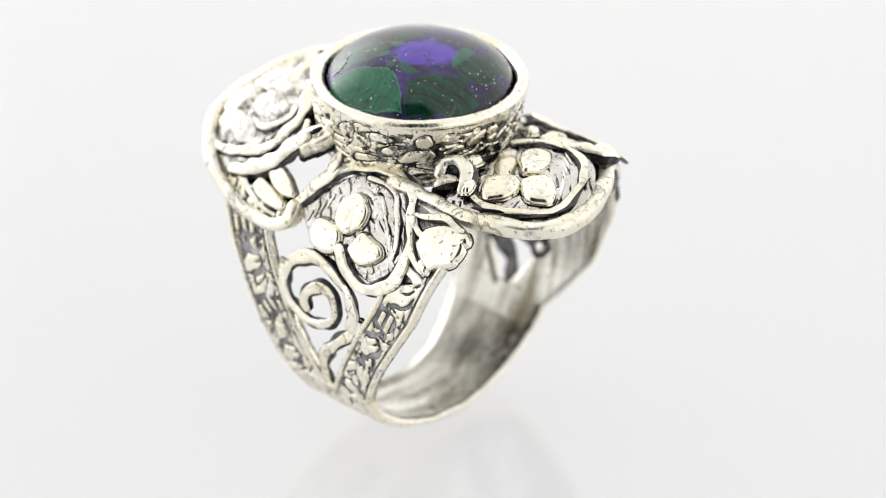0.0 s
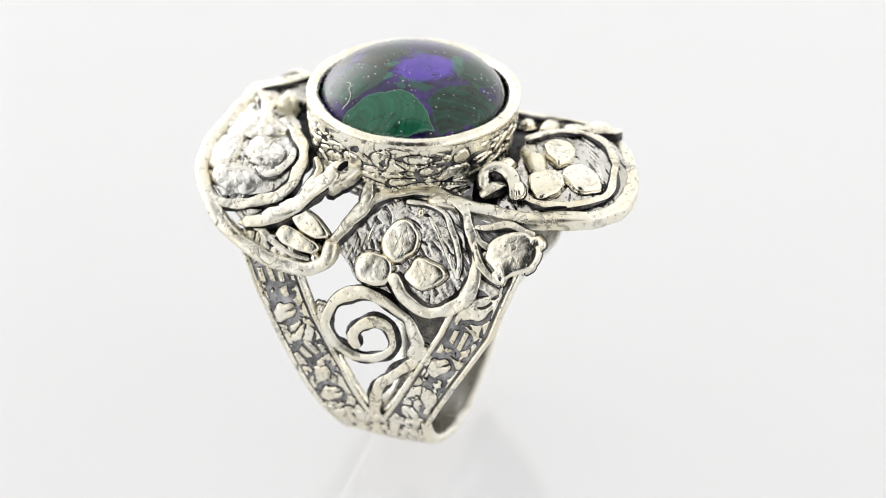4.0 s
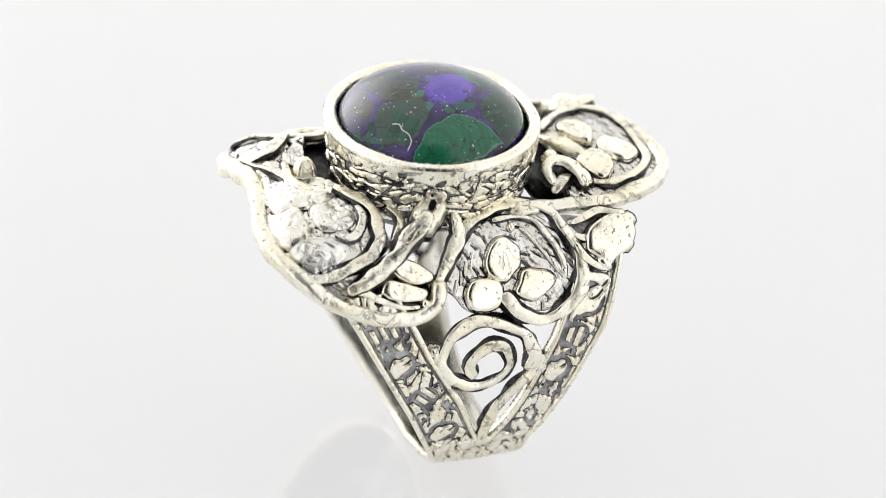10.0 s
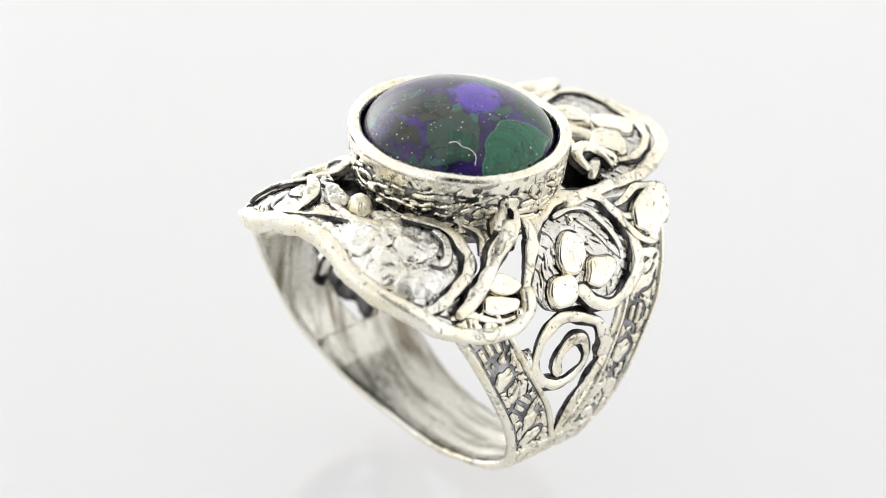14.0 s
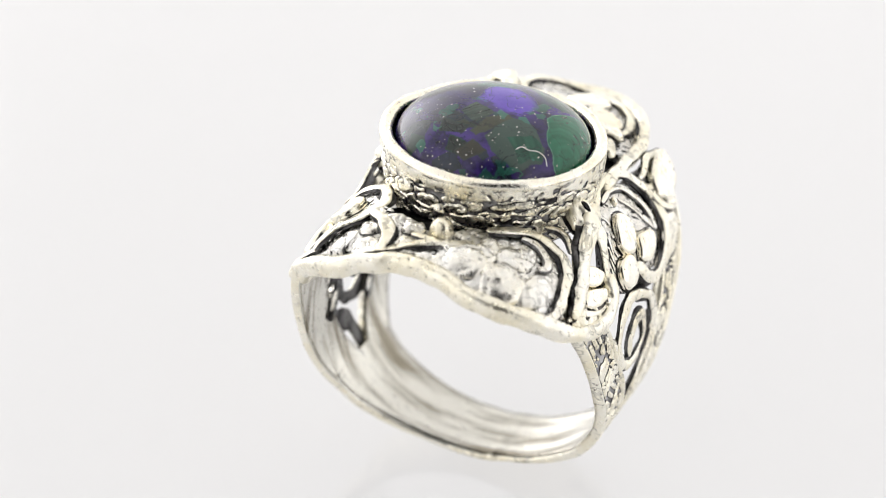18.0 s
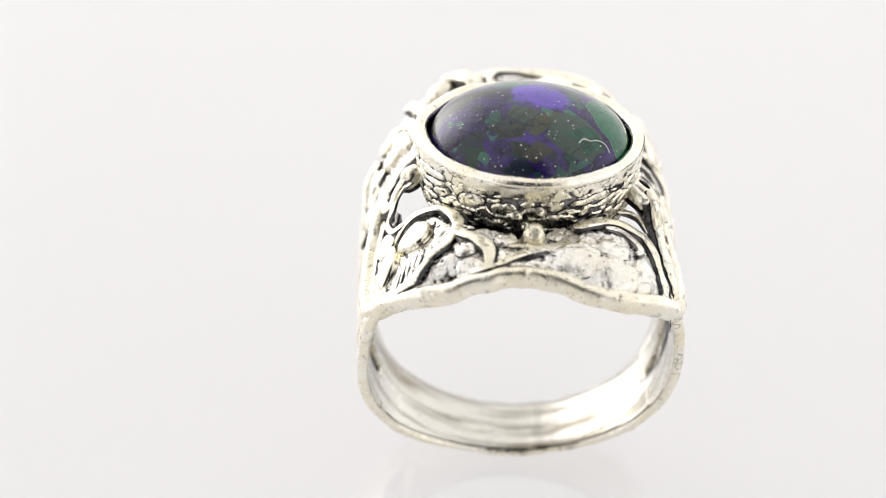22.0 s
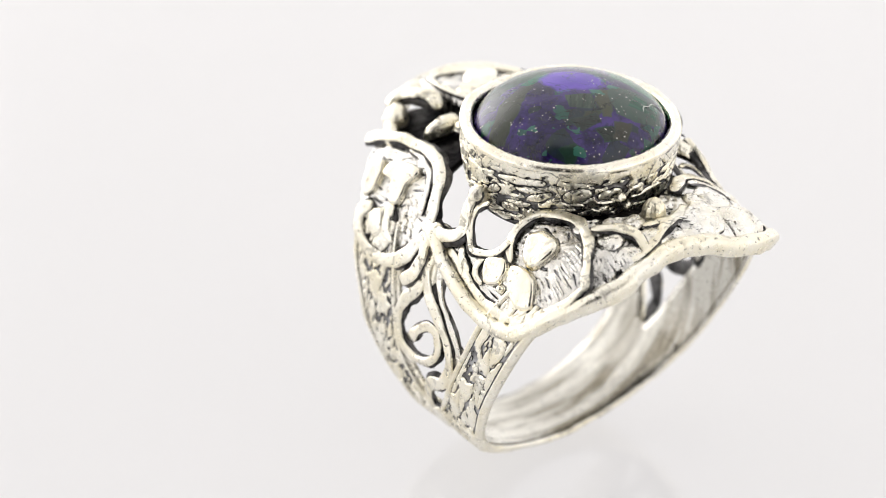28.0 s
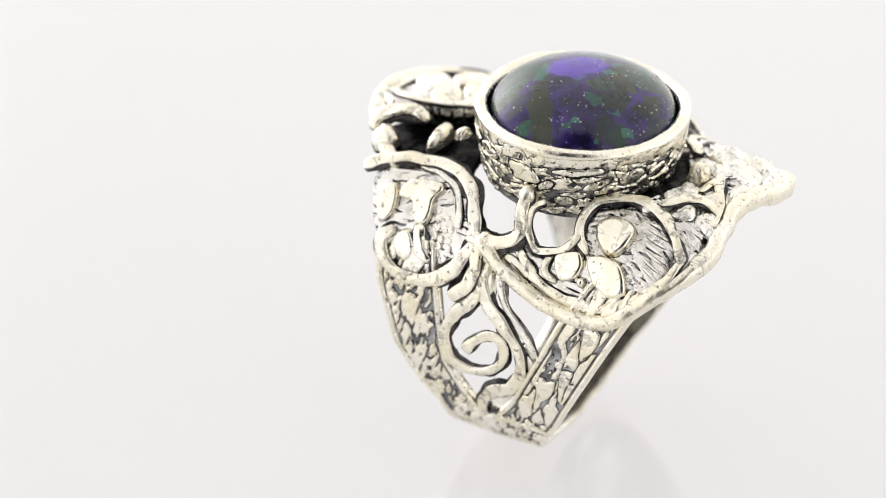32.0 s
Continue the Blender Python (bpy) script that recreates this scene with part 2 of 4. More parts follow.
def sheet(name, colour, low, high, scale):
    m, nt, b = material(name)
    xyz = nt.nodes.new("ShaderNodeTexCoord").outputs["Object"]
    n = noise_of(nt, xyz, scale, 3)
    nt.links.new(mixed(nt, n, tuple(c * 0.985 for c in colour), colour), b.inputs["Base Color"])
    nt.links.new(ramp(nt, n, [(0.3, (low,) * 3), (0.7, (high,) * 3)]), b.inputs["Roughness"])
    return m


# grey base plus added emission: whitens the table and weakens the ring's shadow
ACRYLIC = sheet("glowing_acrylic", (0.13, 0.13, 0.13), 0.08, 0.14, 40)
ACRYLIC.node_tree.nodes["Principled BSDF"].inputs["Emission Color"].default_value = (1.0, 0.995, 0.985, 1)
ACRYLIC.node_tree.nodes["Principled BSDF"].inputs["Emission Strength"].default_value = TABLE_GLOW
FIBRE = sheet("pale_lint", (0.75, 0.75, 0.72), 0.6, 0.7, 900)


def tent_cloth():
    """Thin white cloth with its light put in as emission: most low down, less towards the top, more in a patch at back
    left; darkened in front, where it is unlit.
    """
    m, nt, b = material("glowing_tent_cloth")
    sep = nt.nodes.new("ShaderNodeSeparateXYZ")
    cloth_at = nt.nodes.new("ShaderNodeTexCoord").outputs["Object"]
    nt.links.new(cloth_at, sep.inputs[0])
    x, y, z = sep.outputs
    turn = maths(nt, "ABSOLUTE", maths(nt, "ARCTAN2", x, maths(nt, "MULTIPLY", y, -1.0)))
    # unlit front put in by mask: emission and base colour both fall to black
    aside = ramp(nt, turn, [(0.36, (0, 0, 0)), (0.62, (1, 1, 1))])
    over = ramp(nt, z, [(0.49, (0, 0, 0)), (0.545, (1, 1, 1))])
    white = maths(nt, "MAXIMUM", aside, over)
    # bright patch added to the emission for the stone's left sheen; no lamp there
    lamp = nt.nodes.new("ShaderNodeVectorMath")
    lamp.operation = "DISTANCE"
    nt.links.new(cloth_at, lamp.inputs[0])
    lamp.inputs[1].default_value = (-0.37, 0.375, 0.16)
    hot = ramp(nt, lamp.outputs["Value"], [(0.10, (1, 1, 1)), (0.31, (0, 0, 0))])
    # emission stands in for light through the cloth, weaker with height
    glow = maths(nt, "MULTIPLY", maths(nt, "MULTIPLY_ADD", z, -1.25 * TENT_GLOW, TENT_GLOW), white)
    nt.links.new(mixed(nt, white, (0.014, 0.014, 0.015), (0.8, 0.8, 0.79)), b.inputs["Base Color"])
    b.inputs["Roughness"].default_value = 0.95
    b.inputs["Emission Color"].default_value = (1.0, 0.995, 0.99, 1)
    nt.links.new(maths(nt, "MULTIPLY_ADD", hot, PATCH_GLOW, glow), b.inputs["Emission Strength"])
    return m


TENT = tent_cloth()
# ---- the ring's form: a closed outline round the finger hole ----
MM = 0.001
HALF_W, TOP_H, MID_Z, LOW_H, POWER = 9.75, 10.7, 9.6, 9.6, 2.8


def outline_point(a):
    """A point of the outline, in mm, at the angle a from the top towards +x."""
    s, c = math.sin(a), math.cos(a)
    n = POWER if c > 0 else 2.0
    h = TOP_H if c > 0 else LOW_H
    return (HALF_W * math.copysign(abs(s) ** (2 / n), s), MID_Z + h * math.copysign(abs(c) ** (2 / n), c))


_N = 4000
_px = np.array([outline_point(math.pi * i / _N) for i in range(_N + 1)])
_arc = np.concatenate([[0], np.cumsum(np.hypot(*np.diff(_px, axis=0).T))])
HALF_ROUND = float(_arc[-1])
_tan = np.gradient(_px, _arc, axis=0)
_tan /= np.hypot(_tan[:, 0], _tan[:, 1])[:, None]


def wrap(u, y, h=0.0):
    """Lays the flat plan on the ring: u mm along the outline from its top, y mm along the finger, h mm above. Metres.
    The crown stands a little proud, and its front and back edges droop."""
    s = 1 if u >= 0 else -1
    q = min(1.0, max(0.0, (9.6 - abs(u)) / 3.2))
    h += 0.42 * q * q * (3 - 2 * q) - 0.24 * max(0.0, -9.4 - y) ** 2 - 0.03 * max(0.0, y - 9.0) ** 2
    w = min(abs(u), HALF_ROUND)
    x, z = np.interp(w, _arc, _px[:, 0]), np.interp(w, _arc, _px[:, 1])
    tx, tz = np.interp(w, _arc, _tan[:, 0]), np.interp(w, _arc, _tan[:, 1])
    return Vector((s * (x - tz * h), y, z + tx * h)) * MM


def part(name, bm, mat, parent, label="", smooth=True):
    me = bpy.data.meshes.new(name)
    bmesh.ops.recalc_face_normals(bm, faces=bm.faces)
    bm.to_mesh(me)
    bm.free()
    if smooth:
        me.shade_smooth()
    me.materials.append(mat)
    ob = new(name, me)
    ob.parent = parent
    if label:
        ob["label"] = label
    return ob


def lathe(profile, n=96, cx=0.0, cy=0.0, sx=1.0, sy=1.0, closed=False):
    """Turns (r, z) mm round the z axis."""
    bm = bmesh.new()
    rows = []
    for r, z in profile:
        if r < 1e-6:
            rows.append([bm.verts.new((cx * MM, cy * MM, z * MM))])
        else:
            rows.append([bm.verts.new(((cx + sx * r * math.cos(2 * math.pi * k / n)) * MM, (cy + sy * r * math.sin(2 * math.pi * k / n)) * MM, z * MM)) for k in range(n)])
    pairs = list(zip(rows, rows[1:])) + ([(rows[-1], rows[0])] if closed else [])
    for a, b in pairs:
        for k in range(n):
            k2 = (k + 1) % n
            f = [a[k % len(a)], a[k2 % len(a)], b[k2 % len(b)], b[k % len(b)]]
            f = list(dict.fromkeys(f))
            if len(f) > 2:
                bm.faces.new(f)
    return bm


ring = new("silver_ring")
tagged(ring, "oxidised silver ring with an azurite malachite cabochon standing on white acrylic", "ring")


# ---- ways to work silver on that form ----
def spline(points, step=0.22, closed=False):
    """A smooth run through the points (tuples of any length), about step mm apart."""
    pts = [np.array(p, float) for p in points]
    n = len(pts)
    out = []
    for i in range(n if closed else n - 1):
        a, b, c, d = (pts[(i - 1) % n], pts[i], pts[(i + 1) % n], pts[(i + 2) % n]) if closed else (pts[max(i - 1, 0)], pts[i], pts[i + 1], pts[min(i + 2, n - 1)])
        k = max(2, int(np.linalg.norm(c[:2] - b[:2]) / step))
        for j in range(k):
            t = j / k
            out.append(0.5 * (2 * b + (c - a) * t + (2 * a - 5 * b + 4 * c - d) * t * t + (3 * b - a - 3 * c + d) * t ** 3))
    if not closed:
        out.append(pts[-1])
    return out


def sweep(places, radii, sides=12, flat=1.0, lift=None, rough=0.06, seed=0.0, foot=1.0):
    """A round wire along places (Vectors, metres); radii in mm; rounded ends; a hand-made unevenness."""
    bm = bmesh.new()
    relief = bm.verts.layers.float.new("relief")
    n = len(places)
    rows = []
    for i in range(n):
        tangent = (places[min(i + 1, n - 1)] - places[max(i - 1, 0)]).normalized()
        up = lift[i] if lift else Vector((0, 0, 1))
        across = tangent.cross(up).normalized()
        up = across.cross(tangent).normalized()
        end = min(i, n - 1 - i)
        for cut in ((0.25, 0.62, 0.88) if end == 0 and n > 1 else (1.0,)):
            back = 0.0
            if end == 0:
                back = math.sqrt(1 - cut * cut) * radii[i] * MM * (-1 if i == 0 else 1)
            row = []
            for k in range(sides):
                a = 2 * math.pi * k / sides
                p = places[i] + tangent * back
                w = 1 + rough * 2.2 * noise.noise(Vector((p.x * 900 + seed, p.y * 900, p.z * 900 + k * 0.35))) + rough * 2.0 * noise.noise(Vector((p.x * 330, p.y * 330 + seed, p.z * 330)))
                r = radii[i] * MM * cut * w
                wide = foot if math.sin(a) < -0.1 else 1.0
                ca, sa = math.cos(a), math.sin(a)
                v = bm.verts.new(p + across * (r * wide * math.copysign(abs(ca) ** 0.7, ca)) + up * (r * flat * math.copysign(abs(sa) ** 0.5, sa)))
                v[relief] = min(1.0, max(0.0, (sa + 0.05) / 0.62)) if foot > 1 else 1.0
                row.append(v)
            rows.append((i if i else -cut, row, back))
    first = sorted([r for r in rows if r[0] <= 0 and r[2] <= 0 and r[2] != 0 or r[0] < 0], key=lambda r: r[2])
    middle = [r for r in rows if r not in first]
    tail = sorted([r for r in middle if r[2] > 0], key=lambda r: r[2])
    middle = [r for r in middle if r[2] == 0]
    order = first + middle + tail
    for (_, p, _), (_, q, _) in zip(order, order[1:]):
        for k in range(sides):
            bm.faces.new((p[k], p[(k + 1) % sides], q[(k + 1) % sides], q[k]))
    bm.faces.new(order[0][1])
    bm.faces.new(order[-1][1])
    return bm


def wire(name, points, r=0.34, h=0.20, parent=None, mat=None, label="", flat=0.52, ends=1.0, rough=0.25, sides=16, foot=1.5):
    """A silver wire over the form; points are (u, y) or (u, y, h)."""
    pts = [(*p, h) if len(p) == 2 else p for p in points]
    run = [(p[0] + 0.09 * noise.noise(Vector((p[0] * 0.9, p[1] * 0.9, 3.0))), p[1] + 0.09 * noise.noise(Vector((p[0] * 0.9, p[1] * 0.9, 8.0))), p[2]) for p in spline(pts)]
    places = [wrap(*p) for p in run]
    lift = [(wrap(p[0], p[1], p[2] + 0.5) - wrap(*p)).normalized() for p in run]
    n = len(run)
    radii = [r * (ends + (1 - ends) * math.sin(math.pi * i / (n - 1))) for i in range(n)]
    return part(name, sweep(places, radii, sides, flat, lift, rough, len(run) * 1.7, foot), mat or SILVER, parent or ring, label)


def disc_rows(outline, rings, height, skirt, flare=1.01, level=None, bias=1.0):
    """A bmesh cap over a closed flat outline: height(q, u, y) in mm with q from 0 in the middle to 1 at the edge; a skirt goes down to it."""
    bm = bmesh.new()
    uv = bm.loops.layers.uv.new("plan")
    relief = bm.verts.layers.float.new("relief")
    flat = {}
    n = len(outline)
    cu = sum(p[0] for p in outline) / n
    cy = sum(p[1] for p in outline) / n

    def vert(u, y, h):
        v = bm.verts.new(wrap(u, y, h))
        v[relief] = 1.0
        flat[v] = (u, y)
        return v

    rows = []
    for i in range(rings + 1):
        q = 1 - (1 - i / rings) ** bias
        if i == 0:
            rows.append([vert(cu, cy, height(0, cu, cy))])
            continue
        row = []
        for p in outline:
            u, y = cu + (p[0] - cu) * q, cy + (p[1] - cy) * q
            row.append(vert(u, y, height(q, u, y)))
            if level:
                row[-1][relief] = level(u, y)
        rows.append(row)
    row = []
    for v in rows[-1]:
        u, y = flat[v]
        row.append(vert(cu + (u - cu) * flare, cy + (y - cy) * flare, skirt))
        row[-1][relief] = 0.0
    rows.append(row)
    low = vert(cu, cy, skirt)
    rows.append([low])
    for a, b in zip(rows, rows[1:]):
        for k in range(n):
            k2 = (k + 1) % n
            f = list(dict.fromkeys((a[k % len(a)], a[k2 % len(a)], b[k2 % len(b)], b[k % len(b)])))
            if len(f) > 2:
                face = bm.faces.new(f)
                for loop in face.loops:
                    loop[uv].uv = flat[loop.vert]
    return bm


def leaf(name, u, y, ru, ry, turn=0.0, h=0.35, dome=0.4, parent=None, mat=None, label="", tip=0.0, seed=None, skirt=None, ragged=0.20):
    """A pad of silver with a flat, pitted top, a rolled edge and a blackened foot; tip draws its two ends to points."""
    seed = seed if seed is not None else u * 3.1 + y * 1.3
    c, s = math.cos(radians(turn)), math.sin(radians(turn))
    outline = []
    n = 56
    for k in range(n):
        a = 2 * math.pi * k / n
        w = 1 + ragged * noise.noise(Vector((math.cos(a) * 1.4 + seed, math.sin(a) * 1.4, seed))) + 0.5 * ragged * noise.noise(Vector((math.cos(a) * 4 + seed, math.sin(a) * 4, seed)))
        ca, sa = math.cos(a), math.sin(a)
        px, py = ru * w * math.copysign(abs(ca) ** 0.85, ca), ry * w * math.copysign(abs(sa) ** (0.85 + 1.1 * tip), sa)
        outline.append((u + c * px - s * py, y + s * px + c * py))
    power = 2.4 if dome > 0.72 or min(ru, ry) < 0.46 and dome > 0.28 else 8
    dome *= 0.62 if power == 8 else 1.0
    tilt_u, tilt_y = 0.06 * noise.noise(Vector((seed, 1.5, 0))), 0.06 * noise.noise(Vector((0.5, seed, 9)))

    def height(q, uu, yy):
        return (h + dome * math.sqrt(max(0.0, 1 - q ** power)) + tilt_u * (uu - u) + tilt_y * (yy - y)
                + 0.014 * noise.noise(Vector((uu * 1.3 + seed, yy * 1.3, 3.0))) + 0.005 * noise.noise(Vector((uu * 6, yy * 6, seed))))

    return part(name, disc_rows(outline, 11, height, h - 0.06 if skirt is None else skirt, 1.0 + min(0.32, 0.22 / min(ru, ry)), bias=1.8), mat or LEAF, parent or ring, label)


def pad(name, points, h=0.0, dome=0.4, parent=None, mat=None, label="", sharp=12.0, skirt=None, lump=0.03, grow=1.14, worked=None):
    """A raised piece of silver on a hand-cut outline: a flat or rounded top, a rolled edge and a blackened foot."""
    outline = [(p[0], p[1]) for p in spline(points, 0.16, closed=True)]
    cu, cy = (sum(p[k] for p in outline) / len(outline) for k in (0, 1))
    outline = [tuple(c + (v - c) * (grow + 0.10 * noise.noise(Vector((u * 1.6, y * 1.6, 5.0)))) for c, v in ((cu, u), (cy, y))) for u, y in outline]
    tilt_u, tilt_y = 0.05 * noise.noise(Vector((cu * 3, 1.5, cy))), 0.05 * noise.noise(Vector((0.5, cy * 3, cu)))

    def height(q, u, y):
        return (h + dome * math.sqrt(max(0.0, 1 - q ** sharp)) + tilt_u * (u - cu) + tilt_y * (y - cy)
                + lump * noise.noise(Vector((u * 1.4, y * 1.4, cu))) + 0.3 * lump * noise.noise(Vector((u * 6, y * 6, cy)))
                + (0.16 * (worked(u, y) - 1) if worked else 0.0))

    small = min(max(p[k] for p in outline) - min(p[k] for p in outline) for k in (0, 1)) / 2
    return part(name, disc_rows(outline, 22 if worked else 12, height, h - 0.06 if skirt is None else skirt, 1.0 + min(0.2, 0.10 / small), level=worked, bias=1.5 if worked else 2.0), mat or LEAF, parent or ring, label)


def plate(name, points, h=0.0, thick=0.7, mat=None, parent=None, label="", lump=0.06, rings=14, worked=None, deep=0.07, rise=None):
    """A sheet bounded by a smooth closed outline; worked(u, y) is the relief cut into it, 0 to 1."""
    outline = [(p[0], p[1]) for p in spline(points, 0.13 if worked else 0.35, closed=True)]

    def height(q, u, y):
        return h + lump * noise.noise(Vector((u * 1.1, y * 1.1, 7))) + (deep * (worked(u, y) - 0.7) + 0.02 * noise.noise(Vector((u * 5, y * 5, 2))) if worked else 0.0) + (rise(u, y) if rise else 0.0)

    return part(name, disc_rows(outline, 46 if worked else rings, height, h - thick, level=worked), mat or HATCHED, parent or ring, label)


def hatching(seed, turn):
    """Chisel strokes in short parallel groups, each group cut at its own slant."""
    def relief(u, y):
        w = 0.5 * noise.noise(Vector((u * 0.8, y * 0.8, seed)))
        _, at = noise.voronoi(Vector((u * 0.42 + w, y * 0.42, seed)))
        slant = radians(turn + 55 * noise.noise(at[0] * 7.3))
        across = -u * math.sin(slant) + y * math.cos(slant) + 0.22 * noise.noise(Vector((u * 1.1, y * 1.1, seed + 3)))
        along = u * math.cos(slant) + y * math.sin(slant)
        stroke = 0.5 + 0.5 * math.sin(across * 2 * math.pi / 0.40)
        stroke += 0.85 * noise.noise(Vector((along * 0.9, across * 2.6, seed + 6))) - 0.06
        return min(1.0, max(0.0, 0.55 + 1.35 * stroke))
    return relief


def worn_leaves(seed, size=0.36, strength=1.0):
    """Broad rubbed leaves, parted by broken black lines, with a few pits."""
    def relief(u, y):
        lvl = cells(u * size, y * size, seed, 0.02)
        fine = cells(u * size * 2.3, y * size * 2.3, seed + 8, 0.01)
        fine = max(fine, min(1.0, max(0.0, 0.5 - 3.0 * noise.noise(Vector((u * 0.5, y * 0.5, seed + 12))))))
        pit = min(1.0, max(0.0, (0.44 - noise.noise(Vector((u * 1.5, y * 1.5, seed + 30)))) / 0.08))
        return 1 - strength * (1 - min(lvl, fine, pit))
    return relief


def cells(a, b, seed, grow=0.30):
    """Worked relief: 0 in the cut lines and 1 on the leafy islands that they leave."""
    wa = noise.noise(Vector((a * 0.9, b * 0.9, seed + 20)))
    wb = noise.noise(Vector((a * 0.9, b * 0.9, seed + 40)))
    d, _ = noise.voronoi(Vector((a + 0.55 * wa, b + 0.55 * wb, seed)))
    line = d[1] - d[0] + 0.16 * noise.noise(Vector((a * 4, b * 4, seed + 5)))
    gap = 0.5 + 0.5 * noise.noise(Vector((a * 0.55, b * 0.55, seed + 2)))
    t = (line - (0.02 + 0.20 * gap * gap * grow / 0.30)) / 0.085
    t = min(1.0, max(0.0, t))
    return t * t * (3 - 2 * t)


def bars(a, b, length, turn):
    """Three short raised strokes side by side: how far inside them (a, b) lies."""
    c, s = math.cos(radians(turn)), math.sin(radians(turn))
    a, b = c * a + s * b, c * b - s * a
    along = abs(a) - length * (0.5 + 0.12 * math.sin(b * 3))
    across = abs((b + 0.45) % 0.6 - 0.3) - 0.19
    return min(1.0, max(0.0, -max(along, across) / 0.06)) if abs(b) < 0.9 else 0.0


def rosette(a, b, size):
    """An uneven oval pad with a notch: how far inside it (a, b) lies, 0 to 1."""
    slant = size * 40
    p, q = a * math.cos(slant) + b * math.sin(slant), b * math.cos(slant) - a * math.sin(slant)
    r = math.hypot(p * 0.9, q * 1.35) / size
    edge = 0.78 + 0.55 * noise.noise(Vector((a * 1.3 + size * 9, b * 1.3, size * 30)))
    t = min(1.0, max(0.0, (edge - r) / 0.14))
    notch = abs(q + 0.15 * math.sin(p * 3)) - 0.05 + 0.25 * max(0.0, 0.3 - p)
    return t * min(1.0, max(0.0, notch / 0.06))


def skin(bm, rows, levels, closed_across=False):
    """Joins rows of verts and keeps how proud each one stands, for the patina."""
    relief = bm.verts.layers.float["relief"]
    for row, level in zip(rows, levels):
        for v, l in zip(row, level):
            v[relief] = l
    for i in range(len(rows) - 1):
        n = len(rows[i])
        for k in range(n if closed_across else n - 1):
            k2 = (k + 1) % n
            bm.faces.new((rows[i][k], rows[i][k2], rows[i + 1][k2], rows[i + 1][k]))


def strip(name, u0, u1, left, right, seed, flowers=(), strokes=(), thick=0.40, label=""):
    """A flat arm of the shank from u0 to u1 between two edges (y at u), with rolled borders and chased relief between them."""
    bm = bmesh.new()
    bm.verts.layers.float.new("relief")
    long = int(abs(u1 - u0) / 0.06)
    wide = 58
    rows, levels, under = [], [], []
    for i in range(long + 1):
        u = u0 + (u1 - u0) * i / long
        a, b = left(u), right(u)
        row, level = [], []
        for k in range(wide + 1):
            q = k / wide
            y = a + (b - a) * q
            rim = min(q, 1 - q) * abs(b - a)
            lvl = cells(u * 0.75, y * 1.0, seed, 0.20) if u0 > 0 else cells(u * 0.42, y * 1.15 + 0.3 * u, seed, 0.14)
            for fu, fy, size in flowers:
                if abs(u - fu) < size and abs(y - fy) < size * 1.1:
                    r = math.hypot(u - fu, y - fy) / size
                    if r < 1.0:
                        lvl = rosette(u - fu, y - fy, size)
            for fu, fy, size, turn in strokes:
                if math.hypot(u - fu, (y - fy) * 0.8) < size:
                    lvl = bars(u - fu, y - fy, size * 1.25, turn)
            border = max(0.0, 1 - rim / 0.44)
            gully = 1.0 if 0.44 < rim < 0.58 else 0.0
            top = 0.22 * lvl + 0.02 * noise.noise(Vector((u * 4, y * 4, seed)))
            if gully:
                lvl, top = 0.0, 0.0
            if border > 0:
                lvl = 1.0
                top = 0.26 * math.sqrt(max(0.0, 1 - (1 - rim / 0.22) ** 2)) if rim < 0.44 else 0
            row.append(bm.verts.new(wrap(u, y, top)))
            level.append(lvl)
        rows.append(row)
        levels.append(level)
        low = []
        for k in range(9):
            y = a + (b - a) * k / 8
            low.append(bm.verts.new(wrap(u, y, -thick + 0.035 * noise.noise(Vector((u * 0.45, y * 0.45, seed + 9))))))
        under.append(low)
    skin(bm, rows, levels)
    for i in range(long):
        for k in range(8):
            bm.faces.new((under[i][k], under[i + 1][k], under[i + 1][k + 1], under[i][k + 1])).material_index = 1
        bm.faces.new((rows[i][0], rows[i + 1][0], under[i + 1][0], under[i][0]))
        bm.faces.new((rows[i][-1], under[i][-1], under[i + 1][-1], rows[i + 1][-1]))
    for i in (0, long):
        bm.faces.new(rows[i] + under[i][::-1])
    relief = bm.verts.layers.float["relief"]
    for row in under:
        for v in row:
            v[relief] = 1.0
    ob = part(name, bm, CHASED, ring, label)
    ob.data.materials.append(INNER)
    return ob


def edge_line(*points):
    us, ys = [p[0] for p in points], [p[1] for p in points]
    return lambda u: float(np.interp(abs(u), us, ys))


# ---- shank: four chased arms that meet in one band under the finger ----
END = 22.0
strip("shank_arm", 10.0, END, edge_line((9, -9.0), (10.9, -8.1), (14.4, -6.3), (18.7, -4.0), (21.0, -2.95), (22, -2.5)), edge_line((9, -5.3), (11.7, -4.0), (14.6, -2.6), (18, -0.6), (22, 1.15)), 1.0,
      ((14.7, -4.7, 1.0), (20.2, -1.6, 1.0)), ((12.3, -5.7, 1.0, 25), (17.2, -3.2, 0.8, 50)), label="chased silver arm with flowers and leaves")
strip("shank_arm", 8.6, END, edge_line((8.6, 7.2), (12.5, 5.7), (14.2, 5.1), (17.7, 3.4), (22, 1.35)), edge_line((8.6, 10.2), (9.6, 9.8), (13.8, 8.6), (17.9, 6.4), (19.7, 5.5), (22, 4.5)), 2.0,
      ((12.0, 7.3, 1.15), (16.4, 5.4, 1.0), (20.6, 3.3, 0.8)), ((14.2, 6.3, 0.9, -20),), label="chased silver arm with flowers and leaves")
